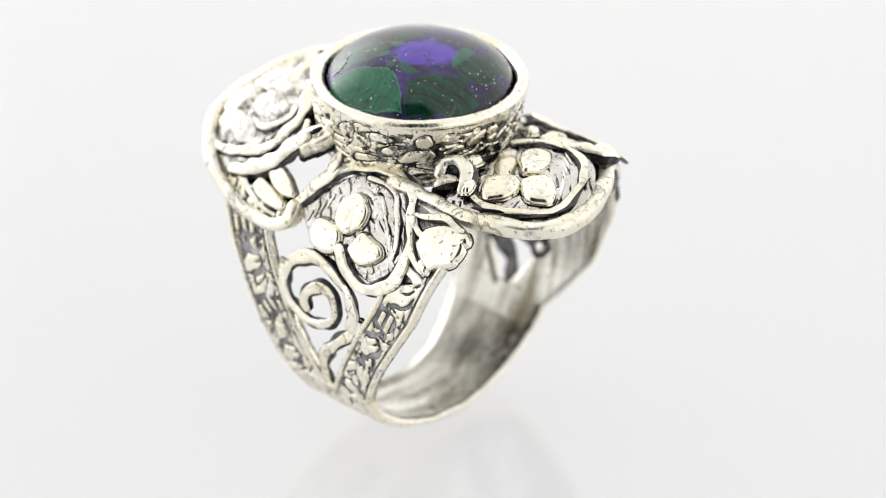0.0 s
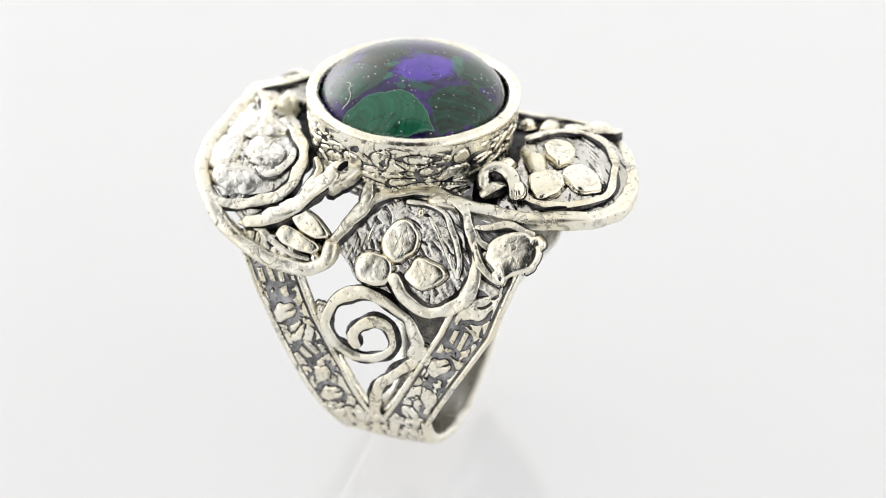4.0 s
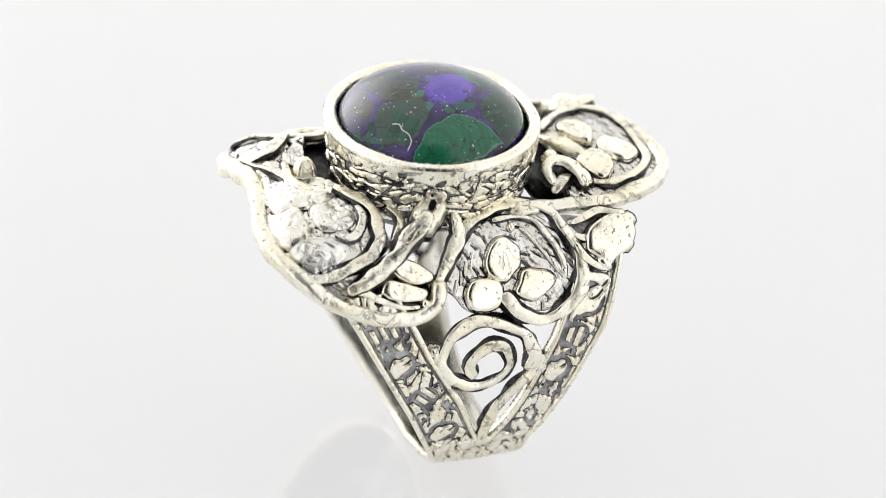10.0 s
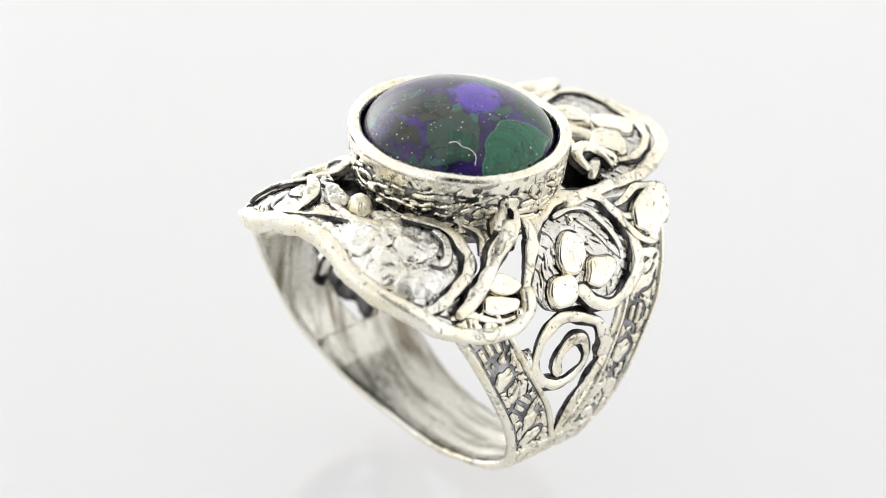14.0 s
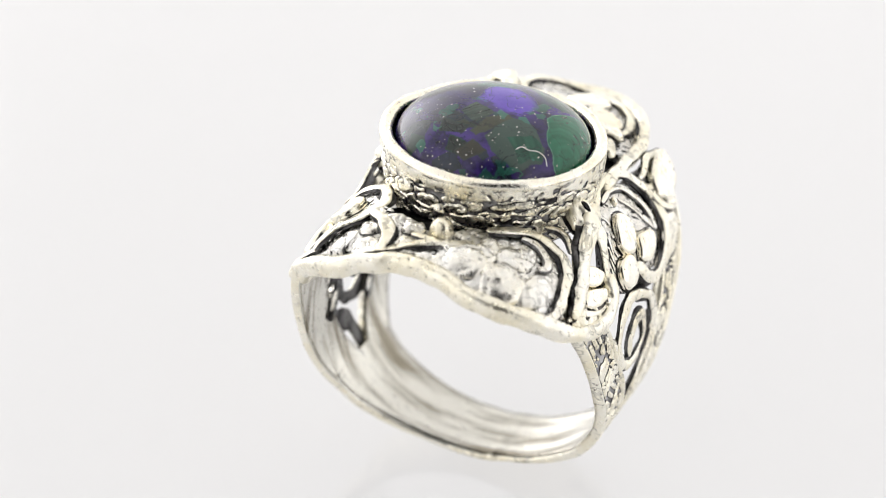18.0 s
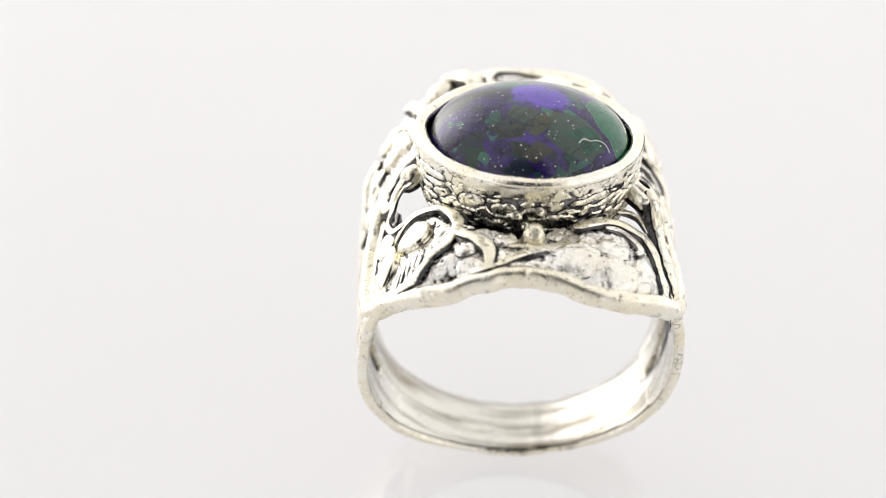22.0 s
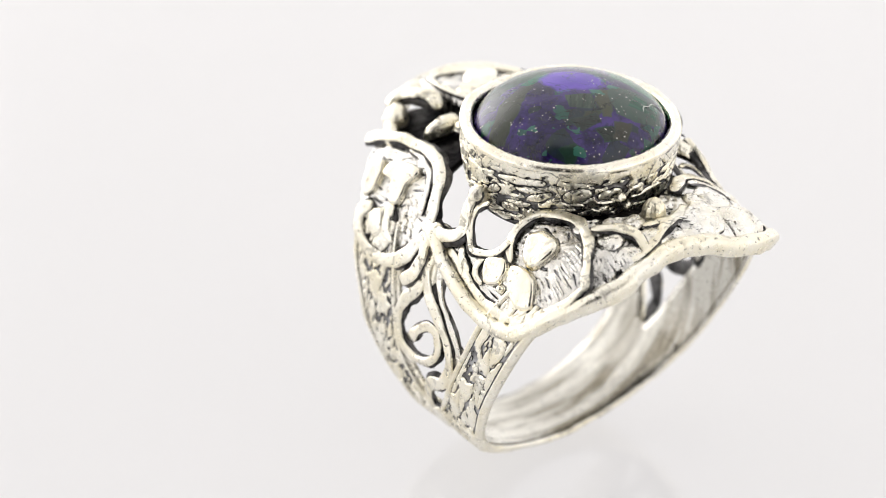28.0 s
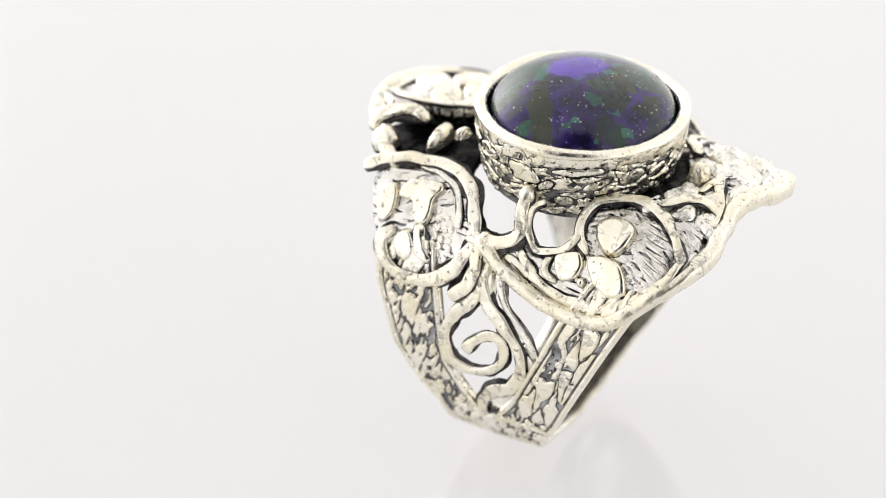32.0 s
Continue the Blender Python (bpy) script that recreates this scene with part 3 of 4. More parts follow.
strip("shank_arm", -9.6, -END, edge_line((9.6, -9.4), (11, -8.8), (15.9, -6.5), (20.6, -4.3), (22, -3.5)), edge_line((9.6, -5.6), (13.0, -3.9), (15.2, -3.0), (17.4, -2.0), (20.0, -0.8), (22, 0.6)), 3.0,
      ((13.2, -5.7, 0.9), (19.3, -2.0, 1.0)), ((15.6, -4.2, 0.9, 60),), label="chased silver arm with leaves")
strip("shank_arm", -10.5, -END, edge_line((10.5, 5.0), (13.0, 4.4), (15.4, 3.95), (18.0, 3.4), (20.7, 1.8), (22, 1.2)), edge_line((10.5, 9.2), (13.8, 8.7), (17.7, 7.3), (20.3, 5.6), (22, 4.5)), 4.0,
      ((15.2, 6.0, 0.9), (18.9, 4.2, 1.0)), ((12.5, 6.6, 0.9, 70),), label="chased silver arm with leaves")


def back_band():
    """The closed band below: chased sides, a smooth worn sole, a soldered sizing seam."""
    bm = bmesh.new()
    bm.verts.layers.float.new("relief")
    total = 2 * (HALF_ROUND - END) + 1.0
    long, wide = 190, 60
    rows, levels, under = [], [], []
    for i in range(long + 1):
        d = -total / 2 + total * i / long
        u = HALF_ROUND - abs(d) if d >= 0 else -(HALF_ROUND - abs(d))
        taper = max(0.0, 1 - (d / 8.5) ** 2)
        far = min(1.0, abs(d) / (HALF_ROUND - END))
        a = (-1.0 - 2.5 * far ** 2 if d < 0 else -1.0 - 1.5 * far ** 3) + 0.12 * noise.noise(Vector((d * 0.6, 0, 4))) * (1 - far)
        b = 4.5 + 0.12 * noise.noise(Vector((d * 0.6, 9, 4))) * (1 - far)
        row, level = [], []
        for k in range(wide + 1):
            q = k / wide
            y = a + (b - a) * q
            rim = min(q, 1 - q) * (b - a)
            lvl = cells(d * 0.75, y * 1.0, 6.0)
            worn = min(1.0, max(0.0, (8.2 - abs(d)) / 5.0))
            lvl = max(lvl, worn)
            top = 0.28 * lvl - 0.30 * worn + 0.08 * worn * noise.noise(Vector((d * 1.3, y * 1.3, 8))) - 0.55 * worn * abs(2 * q - 1) ** 3
            if rim < 0.4:
                lvl, top = 1.0, (0.30 - 0.28 * worn) * math.sqrt(max(0.0, 1 - (1 - rim / 0.4) ** 2)) - 0.55 * worn * abs(2 * q - 1) ** 3
            row.append(bm.verts.new(wrap(u, y, top)))
            level.append(lvl)
        rows.append(row)
        levels.append(level)
        seam = 0.25 * math.exp(-((d - 1.6) / 0.35) ** 2)
        under.append([bm.verts.new(wrap(u, a + (b - a) * k / 12, -0.40 - 0.55 * taper - 0.5 * seam * (0.5 + noise.noise(Vector((k * 0.5, d, 2)))) + 0.03 * noise.noise(Vector((d * 0.45, k * 0.25, 3))))) for k in range(13)])
    skin(bm, rows, levels)
    for i in range(long):
        for k in range(12):
            bm.faces.new((under[i][k], under[i + 1][k], under[i + 1][k + 1], under[i][k + 1])).material_index = 1
        bm.faces.new((rows[i][0], rows[i + 1][0], under[i + 1][0], under[i][0]))
        bm.faces.new((rows[i][-1], under[i][-1], under[i + 1][-1], rows[i + 1][-1]))
    for i in (0, long):
        bm.faces.new(rows[i] + under[i][::-1])
    relief = bm.verts.layers.float["relief"]
    for row in under:
        for v in row:
            v[relief] = 1.0
    ob = part("back_band", bm, CHASED, ring, "smooth worn silver band with a soldered seam")
    ob.data.materials.append(INNER)


back_band()

# ---- bezel: a chased oval cup with a rolled lip ----
BX, BY, RIM_Z = 7.06, 6.64, 23.6
SX, SY = 6.1, 5.76


# raised pads of the chasing: angle, height, half length, half height, slant
PADS = ((174, 21.5, 1.0, 0.5, -0.15), (-171, 20.95, 0.5, 0.25, 0.5), (-157, 20.35, 0.9, 0.24, 0.25), (-143, 21.2, 0.7, 0.35, 0.3), (-122, 21.6, 0.9, 0.45, 0.1), (-104, 21.5, 0.7, 0.3, 0.0),
        (-152, 22.2, 1.3, 0.2, 0.1), (-160, 20.0, 0.6, 0.3, 0.0), (-54, 21.95, 1.5, 0.2, 0.1), (-40, 22.6, 0.6, 0.4, 0.3), (-66, 22.7, 0.5, 0.35, 0.0), (-30, 21.2, 0.8, 0.3, 0.3),
        (1, 22.1, 0.6, 0.6, 0.0), (-16, 21.5, 0.7, 0.4, -0.2), (22, 22.3, 0.9, 0.22, 0.0), (30, 21.5, 0.8, 0.35, 0.2), (47, 22.1, 0.6, 0.4, 0.0), (62, 21.4, 0.7, 0.25, 0.3), (76, 22.0, 0.6, 0.3, 0.6),
        (14, 20.6, 0.8, 0.25, 0.1), (98, 21.6, 0.8, 0.35, 0.0), (120, 21.4, 0.8, 0.4, 0.2), (145, 21.8, 0.7, 0.35, 0.0))


def bezel_wall():
    bm = bmesh.new()
    bm.verts.layers.float.new("relief")
    n, high = 620, 60
    rows, levels = [], []
    for i in range(high + 1):
        q = i / high
        z = RIM_Z - 0.30 - q * 4.7
        taper = -0.30 - 0.85 * q ** 1.8
        row, level = [], []
        for k in range(n):
            a = 2 * math.pi * k / n
            x, y = math.cos(a), math.sin(a)
            lvl = cells(x * 2.7, y * 2.7, 3.0 + z * 1.35 + 0.4 * math.sin(3 * a), 0.06 + 0.26 * q * q)
            plain = (0.21 - q + 0.20 * noise.noise(Vector((x * 2.2, y * 2.2, 14.0)))) / 0.06
            lvl = max(lvl, min(1.0, max(0.0, plain)))
            for at, pz, long, tall, slant in PADS:
                ds = math.remainder(a - radians(at), 2 * math.pi) * 6.6
                if abs(ds) < long + 0.8 and abs(z - pz) < tall + 0.8:
                    dz = z - pz - slant * ds
                    r = math.hypot(ds / long, dz / tall) + 0.6 * noise.noise(Vector((x * 9 + at, y * 9, z * 1.3)))
                    far = (r - 1.0) * min(long, tall)
                    if far < 0.15:
                        lvl = min(1.0, max(0.0, 1 - far / 0.07))
            pits = min(1.0, max(0.0, (0.47 - noise.noise(Vector((x * 11, y * 11, z * 2.0)))) / 0.07))
            lvl = min(lvl, pits)
            lip = max(0.0, 1 - (q + 0.06 * noise.noise(Vector((x * 3, y * 3, 2)))) / 0.10)
            lvl *= min(1.0, max(0.0, (0.97 - q + 0.15 * noise.noise(Vector((x * 6, y * 6, 5)))) / 0.12))
            if lip > 0:
                lvl = 1.0
            out = taper + 0.24 * lvl + 0.02 + 0.05 * noise.noise(Vector((x * 5, y * 5, z * 0.8)))
            row.append(bm.verts.new(((BX + out) * x * MM, (BY + out) * y * MM, z * MM)))
            level.append(lvl)
        rows.append(row)
        levels.append(level)
    skin(bm, rows, levels, True)
    base = bm.verts.new((0, 0, (RIM_Z - 5.0) * MM))
    for k in range(n):
        bm.faces.new((rows[-1][k], rows[-1][(k + 1) % n], base))
    return part("bezel", bm, CUP, ring, "oval silver bezel chased with scrolls, dark in its recesses")


bezel = bezel_wall()


def oval_tube(name, rx, ry, z, r, flat, mat, parent, label, wave=0.06):
    bm = bmesh.new()
    rows = []
    n, m = 220, 14
    for k in range(n):
        a = 2 * math.pi * k / n
        w = wave * noise.noise(Vector((math.cos(a) * 1.6, math.sin(a) * 1.6, 1.0)))
        t = r * (1 + 0.14 * noise.noise(Vector((math.cos(a) * 3, math.sin(a) * 3, 4.0))))
        row = []
        for j in range(m):
            b = 2 * math.pi * j / m
            out = t * math.cos(b)
            row.append(bm.verts.new(((rx + w + out) * math.cos(a) * MM, (ry + w + out) * math.sin(a) * MM, (z + w * 1.4 + flat * t * math.sin(b)) * MM)))
        rows.append(row)
    for k in range(n):
        p, q = rows[k], rows[(k + 1) % n]
        for j in range(m):
            bm.faces.new((p[j], p[(j + 1) % m], q[(j + 1) % m], q[j]))
    return part(name, bm, mat, parent, label)


oval_tube("lip", BX - 0.42, BY - 0.42, RIM_Z - 0.32, 0.42, 0.9, POLISHED, bezel, "polished silver lip", 0.17)
# the inside wall and the dark seat under the stone
part("seat", lathe([(1.0, RIM_Z - 0.5), (0.985, RIM_Z - 1.2), (0.97, RIM_Z - 2.0), (0.0, RIM_Z - 2.0)], 120, 0, 0, BX - 0.7, BY - 0.7), OXIDE, bezel, "blackened seat")


def cabochon():
    bm = bmesh.new()
    n, m = 128, 40
    rows = []
    for i in range(m + 1):
        q = i / m
        if q < 0.12:
            s, z = 0.985 + 0.015 * q / 0.12, RIM_Z - 1.9 + 1.2 * q / 0.12
        else:
            a = (q - 0.12) / 0.88 * math.pi / 2
            s, z = math.cos(a) ** 0.93, RIM_Z - 0.7 + 2.72 * math.sin(a) ** 1.02
        if i == m:
            rows.append([bm.verts.new((0, 0, z * MM))])
        else:
            rows.append([bm.verts.new((SX * s * math.cos(2 * math.pi * k / n) * MM, SY * s * math.sin(2 * math.pi * k / n) * MM, z * MM)) for k in range(n)])
    for p, q in zip(rows, rows[1:]):
        for k in range(n):
            f = list(dict.fromkeys((p[k], p[(k + 1) % n], q[(k + 1) % n % len(q)], q[k % len(q)])))
            bm.faces.new(f)
    bm.faces.new(rows[0][::-1])
    return part("cabochon", bm, STONE, ring, "glossy domed azurite malachite stone, blue violet and green")


stone = cabochon()

# ---- front rim: one heavy wire that runs round both front leaves and dips between them ----
wire("front_rim", [(10.0, -2.2), (11.1, -2.5), (11.7, -4.2), (11.1, -7.0), (10.1, -8.9), (8.7, -10.4), (6.8, -11.5, 0.1), (4.6, -11.9, 0.1), (2.6, -11.7, 0.0), (1.0, -11.4, -0.05), (-0.3, -11.2, -0.1)], 0.48, 0.0, flat=1.35, foot=1.0, rough=0.05)
wire("front_rim", [(-0.3, -11.2, -0.15), (-1.6, -11.2, -0.2), (-3.9, -11.5, -0.2), (-6.5, -11.4, -0.25), (-8.7, -10.3, -0.35), (-10.4, -8.8, -0.25), (-11.8, -7.4), (-12.3, -5.4), (-12.1, -3.4), (-11.6, -1.7), (-10.8, 0.2), (-10.1, 1.2), (-9.6, 2.3)], 0.48, 0.0, flat=1.35, foot=1.0, rough=0.05)

# ---- front leaf beside the open heart ----
panel = plate("front_panel", [(1.2, -7.2), (3.4, -6.0), (5.8, -5.5), (7.4, -5.9), (9.0, -6.7), (10.0, -7.3), (8.7, -9.2), (7.3, -10.7), (5.6, -11.6), (3.6, -11.5), (1.4, -11.1), (0.6, -9.4)], -0.10, 0.4, CRACKED, worked=worn_leaves(11.0, 0.60, 0.55), deep=0.17, label="silver panel with worn leaves")
wire("panel_rim", [(2.8, -6.8), (3.4, -6.3), (4.4, -5.5), (5.9, -5.3), (7.1, -5.6), (8.1, -6.9), (8.65, -8.5), (8.6, -9.9), (8.1, -10.5)], 0.36, 0.18, panel)
pad("leaf", [(1.6, -10.9), (1.5, -9.5), (2.8, -8.5), (3.8, -9.0), (3.5, -10.6), (2.6, -11.0)], -0.05, 0.26, panel, WORN, sharp=3.0, lump=0.11, worked=worn_leaves(91.7, 0.75, 0.38))
pad("leaf", [(4.1, -11.0), (3.8, -9.8), (5.0, -9.6), (6.0, -9.7), (6.4, -10.7), (5.6, -11.5), (4.6, -11.6)], -0.05, 0.34, panel, WORN, sharp=3.0, lump=0.11, worked=worn_leaves(93.4, 0.75, 0.38))
pad("leaf", [(4.1, -8.8), (4.0, -7.6), (4.9, -6.7), (5.7, -6.9), (5.8, -8.1), (5.3, -8.9)], -0.05, 0.30, panel, WORN, sharp=4.0, lump=0.18, worked=worn_leaves(95.1, 0.75, 0.38))
pad("leaf", [(2.6, -8.5), (3.1, -7.2), (3.8, -8.4), (3.0, -9.2)], -0.05, 0.34, panel, WORN, sharp=3.0, lump=0.14, worked=worn_leaves(96.8, 0.75, 0.38))
pad("leaf", [(6.2, -9.4), (6.6, -7.8), (7.6, -7.7), (7.9, -9.4), (7.1, -10.6), (6.4, -10.5)], -0.1, 0.26, panel, CRACKED, sharp=3.5, lump=0.11, worked=worn_leaves(98.5, 0.75, 0.38))
for k in range(5):
    wire("ridge", [(0.9 + 0.18 * k, -9.4 - 0.42 * k), (1.7 + 0.2 * k, -9.9 - 0.30 * k)], 0.12, 0.02, panel, WORN, ends=0.5, sides=8)
wire("curl", [(4.5, -6.1), (5.4, -6.0), (6.2, -6.4), (6.6, -7.2), (6.3, -7.9)], 0.24, 0.15, panel, WORN, ends=0.6)

# ---- front leaf on the other flank, heart shaped ----
panel = plate("front_panel", [(-9.0, 0.6), (-8.9, -2.4), (-7.0, -3.6), (-5.3, -4.1), (-4.3, -6.0), (-4.5, -8.2), (-4.6, -10.2), (-5.5, -11.0), (-7.4, -10.7), (-9.4, -9.6), (-11.1, -8.0), (-11.9, -5.4), (-11.6, -2.8), (-10.8, -0.4)], -0.05, 0.6, HATCHED, worked=hatching(21.0, 70), label="hatched silver panel with three leaves")
wire("panel_rim", [(-8.2, -4.5), (-7.5, -3.9), (-6.5, -3.65), (-5.4, -4.0), (-4.6, -4.9), (-4.2, -6.25), (-4.6, -7.8), (-5.6, -9.3), (-6.9, -10.5)], 0.38, 0.2, panel)
wire("panel_rim", [(-7.0, -10.6), (-8.8, -9.8), (-10.4, -8.2), (-11.4, -6.0), (-11.3, -3.6), (-10.6, -1.6), (-10.0, 0.2)], 0.30, 0.02, panel)
pad("leaf", [(-6.75, -4.9), (-6.0, -5.35), (-5.9, -6.4), (-6.4, -7.0), (-7.2, -6.95), (-7.9, -6.45), (-7.85, -5.6)], 0.0, 0.42, panel, LEAF)
pad("leaf", [(-8.65, -5.1), (-8.4, -6.4), (-8.7, -7.2), (-9.9, -7.7), (-10.35, -6.8), (-9.8, -5.7)], 0.0, 0.46, panel, LEAF)
pad("leaf", [(-9.05, -2.9), (-8.5, -4.1), (-9.0, -4.6), (-9.9, -4.4), (-10.2, -3.5)], 0.0, 0.36, panel, LEAF)
for k in range(7):
    wire("ridge", [(-5.4 - 0.45 * k, -7.7 - 0.12 * k), (-5.7 - 0.5 * k, -9.2 - 0.05 * k)], 0.10, 0.02, panel, WORN, ends=0.5, sides=8)
leaf("bead", -10.1, -4.85, 0.26, 0.26, 0, 0.0, 0.35, panel)
wire("tendril", [(-8.9, -2.6), (-9.6, -2.3), (-10.2, -2.5), (-10.5, -3.2)], 0.2, 0.1, panel, ends=0.6)
wire("tendril", [(-9.3, -0.6), (-9.9, -1.0), (-10.3, -1.8)], 0.22, 0.1, panel, ends=0.6)


# ---- saddle between the front leaves, with a forked vine and a bead ----
def hump(u, y):
    """The saddle climbs towards the bezel on one flank."""
    return 0.55 * min(1.0, max(0.0, (-0.8 - u) / 2.5)) * min(1.0, max(0.0, (y + 10.6) / 3.2))


saddle = plate("saddle", [(-4.8, -6.8), (-2.5, -7.4), (0.0, -7.8), (2.0, -7.6), (2.6, -8.9), (2.2, -11.1), (0.1, -10.7), (-2.5, -10.9), (-4.6, -11.1), (-5.2, -10.2), (-4.4, -9.0)], -0.3, 0.5, CRACKED, worked=worn_leaves(31.0, 0.7, 0.65), deep=0.20, rise=hump, label="rubbed silver saddle with a vine")
wire("vine", [(2.2, -8.4), (1.5, -9.0), (0.5, -9.4), (-0.8, -10.0), (-2.2, -10.6), (-3.6, -10.9)], 0.36, -0.1, saddle, ends=0.6)
wire("vine", [(-4.2, -8.0, 0.5), (-3.2, -8.8, 0.35), (-2.5, -9.8, 0.15), (-2.6, -10.8, 0.0)], 0.36, 0.0, saddle, ends=0.6)
wire("vine", [(-1.2, -9.0), (-0.2, -9.2), (1.2, -9.4), (2.4, -10.2)], 0.34, -0.1, saddle, ends=0.6)
pad("leaf", [(-2.3, -10.0), (-1.3, -9.2), (-0.5, -10.1), (-1.3, -10.8)], -0.25, 0.26, saddle, WORN, sharp=3.5, lump=0.11, worked=worn_leaves(100.2, 0.75, 0.38))
pad("leaf", [(-4.5, -8.7), (-3.7, -8.2), (-3.0, -8.7), (-3.4, -9.6), (-4.2, -9.7)], 0.0, 0.26, saddle, WORN, sharp=3.5, lump=0.11, worked=worn_leaves(101.9, 0.75, 0.38))
pad("leaf", [(-4.4, -10.3), (-3.5, -9.9), (-2.7, -10.5), (-3.4, -11.4), (-4.3, -11.3)], -0.25, 0.24, saddle, WORN, sharp=3.5, lump=0.11, worked=worn_leaves(103.6, 0.75, 0.38))
pad("leaf", [(-2.0, -8.0), (-1.2, -7.8), (-1.0, -8.6), (-1.9, -8.9)], -0.1, 0.26, saddle, WORN, sharp=3.5, lump=0.11, worked=worn_leaves(105.3, 0.75, 0.38))
for u, y, ru, ry, turn in ((1.3, -10.8, 0.9, 0.45, -20), (1.5, -8.9, 0.6, 0.4, 10), (0.2, -10.6, 0.7, 0.35, 0)):
    leaf("leaf", u, y, ru, ry, turn, -0.3, 0.36, saddle, WORN, ragged=0.4)
leaf("bead", 0.2, -8.1, 0.68, 0.68, 0, -0.05, 0.95, saddle, SILVER, "round silver bead", skirt=-0.4)

# ---- open heart on the flank, with a clover of three leaves ----
heart = plate("heart_panel", [(9.9, -1.8), (8.5, -0.8), (7.4, 0.1), (6.6, 1.3), (6.2, 2.6), (6.3, 4.1), (6.9, 5.1), (8.3, 6.1), (9.7, 6.6), (10.8, 6.4), (11.9, 5.7), (12.4, 4.6), (12.2, 3.4), (12.1, 1.5), (11.9, -0.2), (10.9, -1.0)], -0.05, 0.6, HATCHED, worked=hatching(41.0, 40), label="hatched silver heart with a clover")
wire("heart_rim", [(10.0, -2.3), (8.4, -1.3), (7.1, -0.25), (6.2, 1.05), (5.75, 2.45), (5.8, 4.1), (6.4, 5.45), (7.4, 6.05), (8.4, 6.6), (9.7, 7.05), (10.9, 6.9), (12.1, 6.1), (12.85, 4.75), (12.6, 3.5), (12.0, 2.55), (11.2, 2.05)], 0.38, 0.2, heart)
wire("heart_rim", [(6.6, 1.9), (6.5, 3.2), (6.9, 4.4), (7.9, 5.2), (9.2, 5.8), (10.4, 5.9)], 0.15, 0.08, heart, WORN)
pad("leaf", [(7.75, 1.85), (8.1, 2.75), (8.9, 3.05), (9.6, 2.7), (10.1, 1.95), (9.6, 1.1), (8.6, 1.1)], 0.05, 0.36, heart)
pad("leaf", [(10.9, -0.4), (10.1, -0.1), (9.95, 0.7), (10.2, 1.5), (10.9, 1.75), (11.6, 1.35), (11.75, 0.5), (11.5, -0.15)], 0.05, 0.36, heart)
pad("leaf", [(9.75, 3.4), (9.9, 4.4), (10.3, 5.05), (10.85, 4.9), (11.45, 3.8), (11.0, 2.8), (10.3, 3.0)], 0.05, 0.36, heart)
leaf("bead", 7.1, 2.9, 0.24, 0.24, 0, 0.0, 0.3, heart)
for k in range(7):
    wire("ridge", [(7.3 + 0.36 * k, 3.5 + 0.33 * k), (8.3 + 0.36 * k, 4.4 + 0.24 * k)], 0.13, 0.02, heart, WORN, ends=0.5, sides=8)
for k in range(4):
    wire("ridge", [(8.3 + 0.5 * k, 0.15 - 0.38 * k), (9.2 + 0.45 * k, 0.0 - 0.38 * k)], 0.12, 0.02, heart, WORN, ends=0.5, sides=8)

# ---- open heart on the other flank ----
heart = plate("heart_panel", [(-7.4, 10.4), (-6.6, 9.2), (-6.2, 7.6), (-6.1, 6.2), (-6.4, 5.1), (-7.2, 4.1), (-8.6, 3.4), (-9.8, 3.2), (-11.1, 3.6), (-12.1, 4.5), (-12.6, 5.6), (-12.6, 6.8), (-12.1, 8.0), (-11.0, 9.2), (-9.4, 10.0)], -0.05, 0.6, CRACKED, worked=hatching(51.0, 100), label="crackled silver heart with leaves")
wire("heart_rim", [(-7.2, 11.0), (-6.4, 9.6), (-5.95, 7.8), (-5.85, 6.2), (-6.1, 4.9), (-7.0, 3.7), (-8.5, 2.9), (-9.8, 2.75), (-11.15, 3.15), (-12.3, 4.1), (-12.95, 5.4), (-13.05, 6.8), (-12.65, 7.85), (-11.8, 8.6), (-11.0, 8.7), (-10.5, 8.3)], 0.38, 0.2, heart)
wire("heart_rim", [(-6.3, 7.6), (-6.4, 6.2), (-7.0, 5.0), (-8.1, 4.15), (-9.1, 4.0)], 0.17, 0.08, heart, WORN, ends=1.2)
pad("leaf", [(-8.4, 8.2), (-7.7, 8.1), (-7.25, 7.3), (-7.1, 6.1), (-7.45, 5.7), (-8.1, 6.0), (-9.3, 6.1), (-9.45, 6.9), (-8.5, 7.3)], 0.0, 0.40, heart)
pad("leaf", [(-9.4, 9.5), (-8.3, 9.5), (-7.9, 8.7), (-9.3, 8.4), (-10.1, 9.0)], 0.0, 0.38, heart)
wire("leaf", [(-9.9, 6.35), (-10.6, 6.2), (-11.3, 5.95), (-11.6, 5.5)], 0.32, 0.15, heart, LEAF, ends=0.8)
pad("leaf", [(-10.9, 7.8), (-10.3, 7.1), (-11.2, 6.5), (-12.0, 6.8), (-11.8, 7.5)], 0.0, 0.36, heart)
random.seed(5)
for k in range(18):
    leaf("chip", -8.9 - 0.60 * (k // 3) + random.uniform(-0.1, 0.1), 4.3 + 0.55 * (k % 3) + random.uniform(-0.1, 0.1), 0.27, 0.22, random.uniform(0, 90), -0.05, 0.16, heart, WORN)

# ---- back leaf, one wide panel with a clover ----
def tilt(u, y):
    """The back panel rises towards the far flank."""
    return 0.22 * max(0.0, 1.8 - u)


